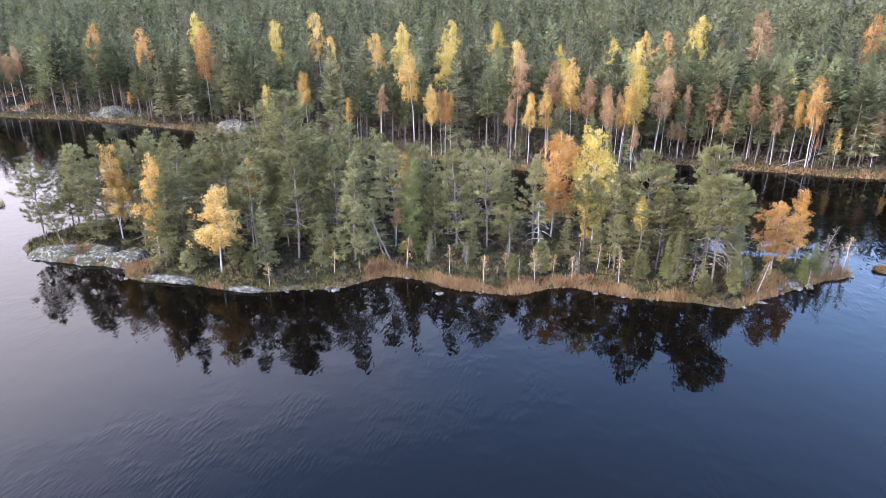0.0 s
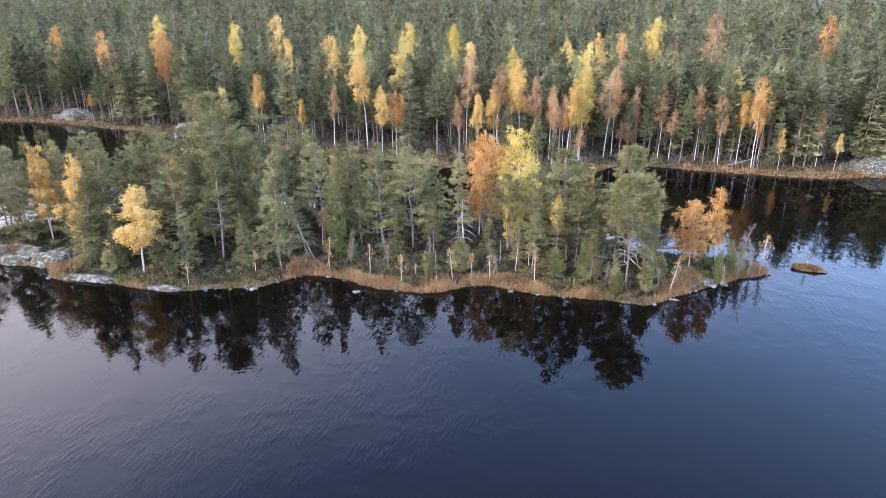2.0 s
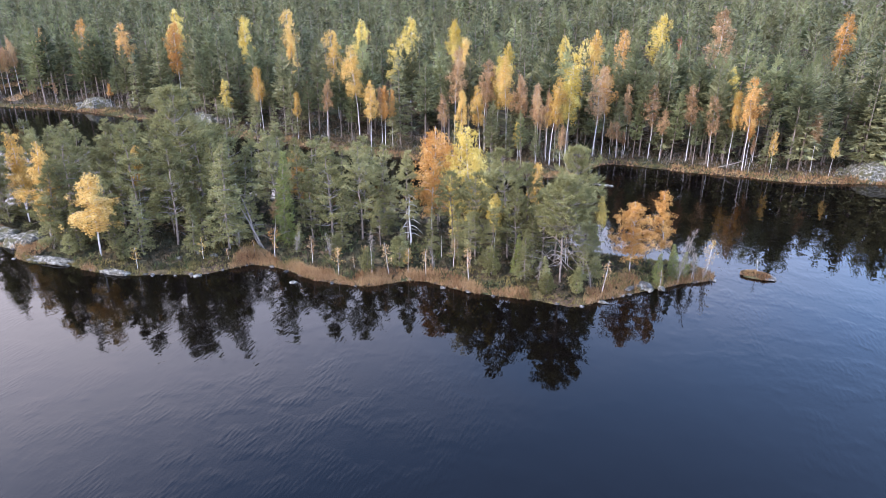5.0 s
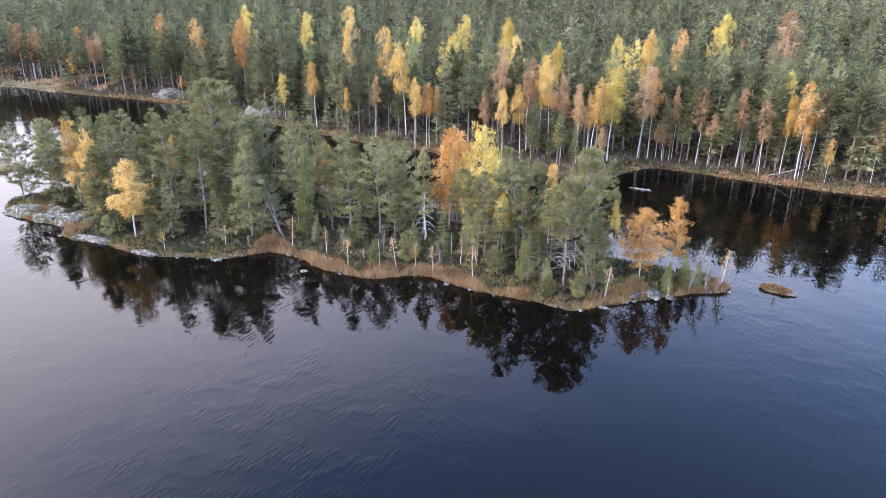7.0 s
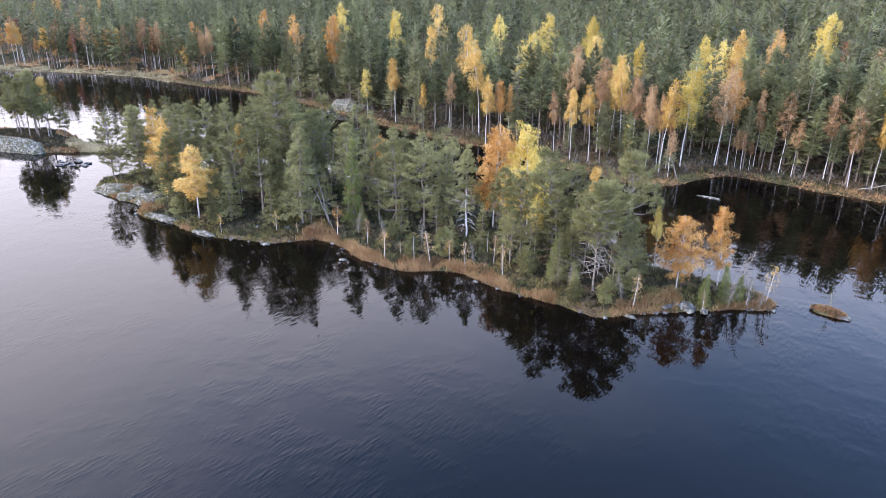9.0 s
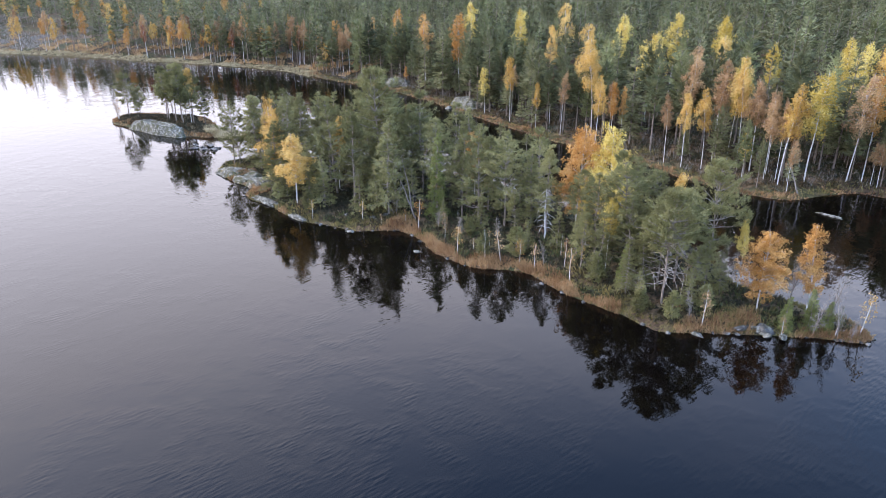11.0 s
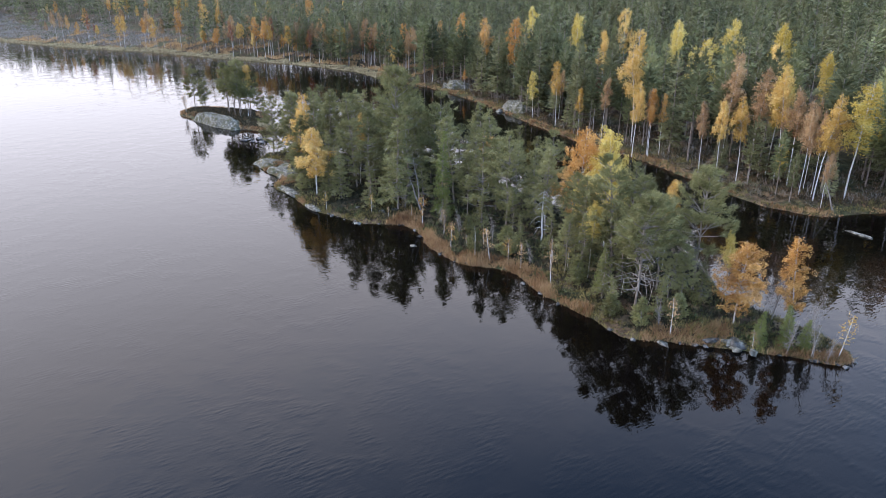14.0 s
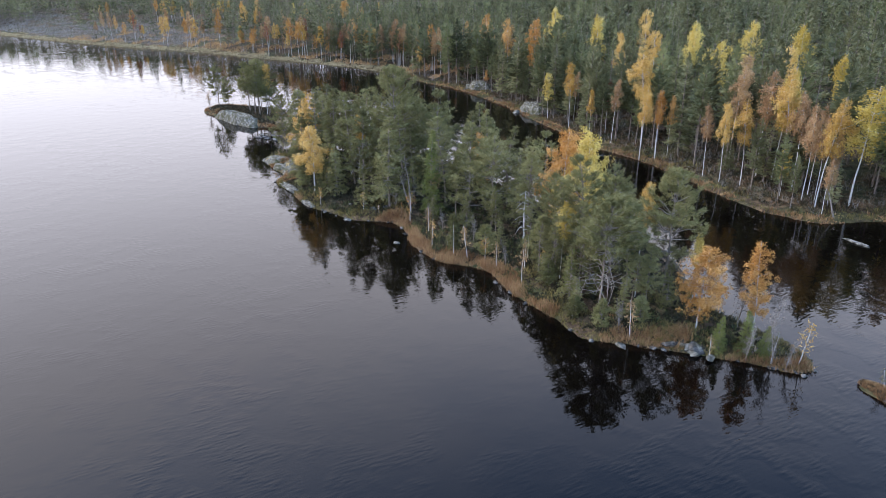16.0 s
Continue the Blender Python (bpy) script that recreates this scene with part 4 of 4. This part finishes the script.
for x, y, low in zip(fx[front], fy[front], shade[front]):
    k = r3.integers(0, 6)
    tall_h = r3.choice([7.0, 11.0, 14.0, 15.5, 17.0, 18.0]) * r3.uniform(0.92, 1.08) * (0.7 if low else 1.0)
    if x > 34 and not low:
        tall_h = max(tall_h, 14.5 + 3.0 * (k % 2))
    tree("pine_tree", tall[k], x, y, tall_h, ("young dark-green conifer" if tall_h < 9 else "slender dark-green conifer") + " at the edge of the far forest", "tree", "far-shore conifers", turn=r3.uniform(0, 360))


def joined_tree(seed, base_, width_, kind_, whorls_, per_, lobes_):
    wood, crown = frond_conifer(seed, 14.5, base_, width_, kind_, whorls_, per_, lobes_)
    return Buf().add(*wood.arrays()[:2], 0).add(*crown.arrays()[:2], 1).arrays()


kinds = ["spruce" if i % 5 in (1, 3) else "pine" for i in range(10)]
fill = [joined_tree(300 + i, 0.20 + 0.05 * (i % 4), 2.1 + 0.15 * (i % 3), k, 17, 6, 3) for i, k in enumerate(kinds)]
deep = [joined_tree(320 + i, 0.38, 2.0 + 0.15 * (i % 3), k, 14, 6, 3) for i, k in enumerate(kinds)]
remote = [joined_tree(340 + i, 0.32, 2.2 + 0.2 * (i % 3), k, 11, 5, 2) for i, k in enumerate(kinds)]
wx, wy, wd = forest_points(-640, -170, 5.4, 4.0, 60, 9)
bx, by, bd = forest_points(-560, -170, 7.0, 60, 150, 10)
wx, wy, wd = np.concatenate([wx, bx]), np.concatenate([wy, by]), np.concatenate([wd, bd])
open_ = (wx < -236) & (wx > -420) & (wd < 46) & (np.random.default_rng(3).uniform(size=len(wx)) < 0.84)
wx, wy, wd = wx[~open_], wy[~open_], wd[~open_]
gxs, gys = np.concatenate([fx[~front], wx]), np.concatenate([fy[~front], wy])
dd, low = np.concatenate([fd[~front], wd]), np.concatenate([shade[~front], np.zeros(len(wx), bool)])
gzs = height_at(gxs, gys)
V, F, M, count = [], [], [], 0
for x, y, z, d, lo in zip(gxs, gys, gzs, dd, low):
    v, f, m = (remote if x < -170 else deep if d > 20 else fill)[r3.integers(0, 10)]
    a, s, wd_ = r3.uniform(0, 6.28), r3.uniform(0.82, 1.28) * (0.72 if lo else 1.18 if x > 42 and d < 25 else 1.0), r3.uniform(0.85, 1.2)
    c, sn = math.cos(a) * s * wd_, math.sin(a) * s * wd_
    V.append(np.column_stack([v[:, 0] * c - v[:, 1] * sn + x, v[:, 0] * sn + v[:, 1] * c + y, v[:, 2] * s + z - 0.1]).astype(np.float32))
    F.append(f + count)
    tone = r3.choice(3, p=(0.5, 0.3, 0.2))
    M.append(np.where(m == 1, 1 + tone, 0))
    count += len(v)
tagged(new("conifer_forest", tri_mesh("conifer_forest", np.concatenate(V), np.concatenate(F), np.concatenate(M), [PINEBARK, FOREST, DARKFIR, PALEFIR])),
       "dense dark-green conifer forest covering the far slope", "forest", kind="stuff")


# ---------------------------------------------------------------- rocks
def rock(x, y, size, seed, label, mat=GRANITE, z=None, turn=0, name="boulder"):
    r = np.random.default_rng(seed)
    bm = bmesh.new()
    off = Vector(r.uniform(-50, 50, 3))
    broken = max(size) < 1.7
    if broken:      # a split, flat-faced block
        for p in unit(r.normal(size=(15, 3))):
            bm.verts.new(Vector(p * r.uniform(0.85, 1.1) * np.array(size)))
        bmesh.ops.convex_hull(bm, input=bm.verts)
        bmesh.ops.delete(bm, geom=[v for v in bm.verts if not v.link_faces], context="VERTS")
        bmesh.ops.bevel(bm, geom=bm.edges[:], offset=0.06 * min(size), segments=1, affect="EDGES", clamp_overlap=True)
    else:
        bmesh.ops.create_icosphere(bm, subdivisions=4, radius=1.0)
    for v in bm.verts if not broken else ():
        p = v.co * 1.3 + off
        k = 0.9 + 0.34 * noise.noise(p) + 0.22 * (0.5 - abs(noise.noise(p * 2.1))) + 0.12 * noise.noise(p * 4.3) + 0.06 * noise.noise(p * 9)
        step = noise.cell(p * 1.7) * 0.10
        v.co = Vector((v.co.x * size[0], v.co.y * size[1], v.co.z * size[2])) * (k + step)
    for f in bm.faces:
        f.smooth = not broken
    me = bpy.data.meshes.new("rock")
    bm.to_mesh(me)
    bm.free()
    me.materials.append(mat)
    ob = new(name, me)
    gz = float(height_at([x], [y])[0]) if z is None else z
    ob.matrix_basis = pose(x, y, gz, 0, 0, turn)
    return tagged(ob, label, "rock", "shore rocks")


def outcrop(x, y, size, seed, label, z=-0.15, turn=0.0):
    """Bare bedrock swelling out of the ground: ledges, cracks and hollows under lichen."""
    nu, nv = 76, 40
    gu, gv = np.meshgrid(np.linspace(-1.3, 1.3, nu), np.linspace(-1.3, 1.3, nv))
    px, py = gu.ravel() * size[0], gv.ravel() * size[1]
    sx, sy = px + 37.0 * seed, py - 19.0 * seed
    rr = np.sqrt(gu.ravel() ** 2 + gv.ravel() ** 2) * (1 + 0.22 * vnoise(sx, sy, 2.6, seed) + 0.12 * vnoise(sx, sy, 0.9, seed + 1))
    q = np.clip((1.08 - rr) / 0.6, 0, 1)
    q = q * q * (3 - 2 * q)
    rough = 0.20 * vnoise(sx, sy, 1.8, seed + 2) + 0.11 * vnoise(sx, sy, 0.7, seed + 3) + 0.05 * vnoise(sx, sy, 0.3, seed + 4)
    ledge = np.floor((vnoise(sx, sy, 2.2, seed + 5) + 0.35 * vnoise(sx, sy, 0.8, seed + 6)) * 2.5) / 2.5 * 0.16
    crack = -0.16 * np.clip(1 - np.abs(vnoise(sx, sy, 2.4, seed + 7)) / 0.07, 0, 1)
    hz = size[2] * q ** 0.75 + q * (rough + ledge + crack) - 0.35 * (1 - q)
    i = (np.arange(nv - 1)[:, None] * nu + np.arange(nu - 1)[None]).ravel()
    f = np.concatenate([np.stack([i, i + 1, i + 1 + nu], 1), np.stack([i, i + 1 + nu, i + nu], 1)])
    ob = new("rock_outcrop", tri_mesh("outcrop", np.column_stack([px, py, hz]), f, np.zeros(len(f)), [LICHEN]))
    ob.matrix_basis = pose(x, y, z, 0, 0, turn)
    return tagged(ob, label, "rock", "shore rocks")


outcrop(-41.6, 68.3, (6.2, 2.6, 1.15), 1, "broad pale lichen-covered bedrock sloping to the water on the point", turn=-10)
outcrop(-35.8, 67.0, (3.0, 1.9, 1.25), 2, "pale grey bedrock knoll sloping to the water", turn=-12)
outcrop(-81.8, 79.2, (10.5, 2.3, 2.0), 3, "long pale lichened bedrock ledge along the islet", turn=3)
outcrop(82.0, 112.0, (8.0, 3.6, 2.4), 4, "pale weathered bedrock slope at the far forest's edge", z=0.3)
outcrop(-77.0, 148.6, (5.5, 2.4, 2.2), 5, "pale weathered bedrock slope at the far forest's edge", z=0.2)
outcrop(-46.0, 135.6, (6.0, 2.6, 2.0), 6, "pale weathered bedrock slope at the far forest's edge", z=0.2, turn=-25)
rock(-29.5, 62.3, (3.6, 0.8, 0.45), 3, "low pale granite slab at the waterline", z=0.08, turn=-9, name="rock_slab")
rock(-20.6, 60.2, (2.0, 0.5, 0.35), 4, "low pale granite slab at the waterline", z=0.05, turn=-8, name="rock_slab")
rock(35.6, 64.0, (1.3, 0.8, 0.6), 5, "grey fractured boulder on the island's end", WETROCK, 0.35, 25)
rock(33.6, 62.8, (0.9, 0.55, 0.4), 6, "grey flat-topped boulder on the island's end", WETROCK, 0.25, 40)
rock(30.9, 60.0, (0.9, 0.5, 0.28), 7, "flat pale stone at the waterline", GRANITE, 0.05, 10)
rock(-1.0, 60.4, (0.55, 0.4, 0.22), 8, "small pale stone standing out of the water", GRANITE, 0.0)
rock(35.0, 101.3, (1.75, 0.4, 0.2), 9, "long pale stone lying in the dark channel", GRANITE, 0.02, -18)
rock(-11.6, 60.6, (0.6, 0.4, 0.25), 10, "small pale stone at the waterline", GRANITE, 0.05)
rock(48.9, 67.8, (0.8, 0.5, 0.28), 11, "small stone on the grassy islet's edge", WETROCK, 0.1)
rock(-62.5, 77.6, (1.2, 0.7, 0.4), 14, "dark stone between the two islands", WETROCK, 0.0)
rock(-59.5, 76.4, (0.9, 0.5, 0.3), 15, "dark stone between the two islands", WETROCK, 0.0)
r6 = np.random.default_rng(44)
for i in range(12):
    k = r6.uniform(0.3, 0.7)
    rock(34.6 + r6.normal(0, 1.3), 63.5 + r6.normal(0, 0.5), (k * 1.4, k, k * 0.75), 61 + i, "pale split boulder in the pile at the island's end", GRANITE, 0.22, r6.uniform(0, 180))
for i in range(9):
    k = r6.uniform(0.25, 0.6)
    rock(-64.0 + r6.normal(0, 2.0), 76.9 + r6.normal(0, 0.9), (k * 1.6, k, k * 0.6), 81 + i, "dark wet stone between the two islands", WETROCK, 0.02, r6.uniform(0, 180))
for cx, cy, n_, sx in ((-77, 148.5, 7, 5.0), (-45, 134.5, 8, 5.0), (80, 112, 9, 5.0)):
    for i in range(n_):
        s = r6.uniform(0.6, 1.5)
        rock(cx + r6.normal(0, sx * 0.6), cy + r6.normal(0, 1.3), (s * r6.uniform(1.1, 1.9), s, s * 0.7), 90 + i + int(cx), "pale weathered granite boulder on the far shore", GRANITE, None, r6.uniform(0, 180))
r4 = np.random.default_rng(12)
for i in range(80):
    p = ISLAND[r4.integers(10, 23 * 6)]
    s = r4.uniform(0.10, 0.30)
    rock(p[0] + r4.normal(0, 0.35), p[1] + r4.normal(0.1, 0.25), (s * r4.uniform(1, 1.8), s, s * 0.7), 40 + i, "small grey stone on the shoreline", WETROCK, 0.03, r4.uniform(0, 180), "stone")


# ---------------------------------------------------------------- ground cover
def cover(name, poly, count, dmin, dmax, hgt, width, blades, mat, label, category, box, seed, up=1.4, spread=0.45, gate=None):
    r = np.random.default_rng(seed)
    x, y = r.uniform(box[0], box[1], count), r.uniform(box[2], box[3], count)
    d = land(x, y, inside_by(x, y, poly))
    ok = (d > dmin) & (d < dmax * (0.7 + 0.6 * vnoise(x, y, 4, seed)))
    if gate is not None:
        ok &= gate(x, y, d)
    x, y = x[ok], y[ok]
    c = np.column_stack([x, y, np.maximum(height_at(x, y), -0.1) - 0.02])
    tall_ = np.repeat(hgt * np.clip(0.8 + 0.55 * vnoise(x, y, 1.6, seed + 30), 0.3, 1.4), blades)[:, None]
    v, f = sprays(c, np.tile([0, 0, up], (len(c), 1)), tall_, width, blades, spread, r, 0.25)
    tagged(new(name, tri_mesh(name, v, f, np.zeros(len(f)), [mat])), label, category, kind="stuff")


whole = (-51, 46, 56, 88)
cover("sedge_grass", ISLAND, 90000, 0.0, 3.3, 0.55, 0.026, 12, SEDGE, "tall tan and rust sedge grass along the shore", "grass", whole, 1,
      gate=lambda x, y, d: (y < 70) & ((((x > -9) & (x < 19)) | ((x > 38) & (d < 1.8))) | ((x > 20) & (d < 0.8) & (vnoise(x, y, 3, 5) > -0.1)) | ((x > -12) & (vnoise(x, y, 3, 5) > 0.0)) | (vnoise(x, y, 3, 5) > 0.45)))
cover("green_sedge", ISLAND, 44000, 0.02, 5.5, 0.40, 0.030, 8, GREENSEDGE, "yellow-green grass behind the shore sedge", "grass", whole, 2,
      gate=lambda x, y, d: ((vnoise(x, y, 4, 8) > -0.1) | ((x > 13) & (d < 1.8))) & (y < 74))
cover("heath_shrubs", ISLAND, 22000, 0.8, 40, 0.42, 0.06, 8, HEATH, "low dark heather and bilberry shrubs under the trees", "shrubs", whole, 3, 0.9, 0.7)
cover("leafy_undergrowth", ISLAND, 9000, 0.8, 40, 0.6, 0.07, 9, SHRUB, "knee-high green and brown undergrowth", "shrubs", whole, 4, 0.9, 0.7,
      gate=lambda x, y, d: vnoise(x, y, 5, 11) > 0.1)
cover("tussock_grass", TUSSOCK, 2600, 0.02, 3, 0.34, 0.03, 4, SEDGE, "rust-coloured grass on the tiny islet", "grass", (45, 51, 66, 71), 5, 2.2, 0.3)
cover("tussock_heath", TUSSOCK, 1500, 0.1, 3, 0.30, 0.04, 8, HEATH, "dark heather on the tiny islet", "shrubs", (45, 51, 66, 71), 16, 1.4, 0.6)
cover("islet_heath", ISLET, 11000, 0.9, 30, 0.4, 0.06, 6, HEATH, "low heather on the small islet", "shrubs", (-100, -65, 75, 93), 6, 0.9, 0.7)
cover("shore_sedge", MAIN, 90000, -0.2, 2.6, 0.5, 0.05, 6, SEDGE, "tan sedge belt along the far shore", "grass", (-115, 105, 100, 162), 7,
      gate=lambda x, y, d: vnoise(x, y, 5, 21) > -0.25)
cover("green_bank", MAIN, 70000, 0.2, 4.5, 0.45, 0.05, 5, GREENSEDGE, "olive grass on the far bank", "grass", (-115, 105, 100, 162), 13)
cover("distant_sedge", MAIN, 150000, -1.5, 6.0, 0.55, 0.12, 4, PALESEDGE, "pale sedge belt along the distant shore", "grass", (-450, -112, 76, 160), 8)
cover("forest_shrubs", MAIN, 60000, 2.2, 24, 0.6, 0.09, 5, HEATH, "dark low shrubs under the far forest", "shrubs", (-115, 105, 100, 162), 9, 0.9, 0.7)
cover("bare_thicket", MAIN, 11000, 2.0, 22, 1.5, 0.02, 5, TWIG, "grey leafless thicket at the foot of the far forest", "shrubs", (-110, 100, 98, 162), 10, 1.2, 0.6)
cover("cleared_brush", MAIN, 42000, 6, 60, 1.1, 0.09, 4, BRUSHWOOD, "pale leafless brush on the distant clearing", "shrubs", (-520, -250, 70, 230), 11, 1.6, 0.5)
dead_tree(54.2, 112.6, 7.5, 66, -20, 5, "pale fallen trunk leaning at the edge of the far forest", 0.4, 9, GREYWOOD, 0.5)
dead_tree(30.0, 108.0, 4.2, -22, 0, 2, "thin pale broken stem on the far bank", 0.3, 10, GREYWOOD)
cover("islet_grass", ISLET, 11000, 0.0, 2.6, 0.45, 0.04, 7, SEDGE, "thin brown grass on the rocky islet", "grass", (-100, -65, 74, 92), 12,
      gate=lambda x, y, d: (vnoise(x, y, 4, 5) > 0.0) | (x < -92) | (x > -76))
cover("reed_bed", REEDBED, 5000, 0.0, 9, 0.7, 0.03, 6, PALESEDGE, "thin tan reeds standing in the shallow water", "reeds", (-75, -60, 81, 90), 14, 2.4, 0.25)
cover("distant_shrubs", MAIN, 60000, 4, 26, 1.0, 0.11, 4, BROWN, "rusty brown undergrowth below the distant trees", "shrubs", (-330, -100, 100, 185), 15, 0.9, 0.7,
      gate=lambda x, y, d: vnoise(x, y, 6, 25) > 0.0)
for i, (x, y) in enumerate([(-13.4, 64.7), (-11.4, 64.6), (-10.6, 66.0), (-8.9, 66.6), (-14.9, 63.4)]):
    rock(x, y, (0.55, 0.4, 0.35), 140 + i, "pale boulder in the grass below the pines", GRANITE, None, 40.0 * i)
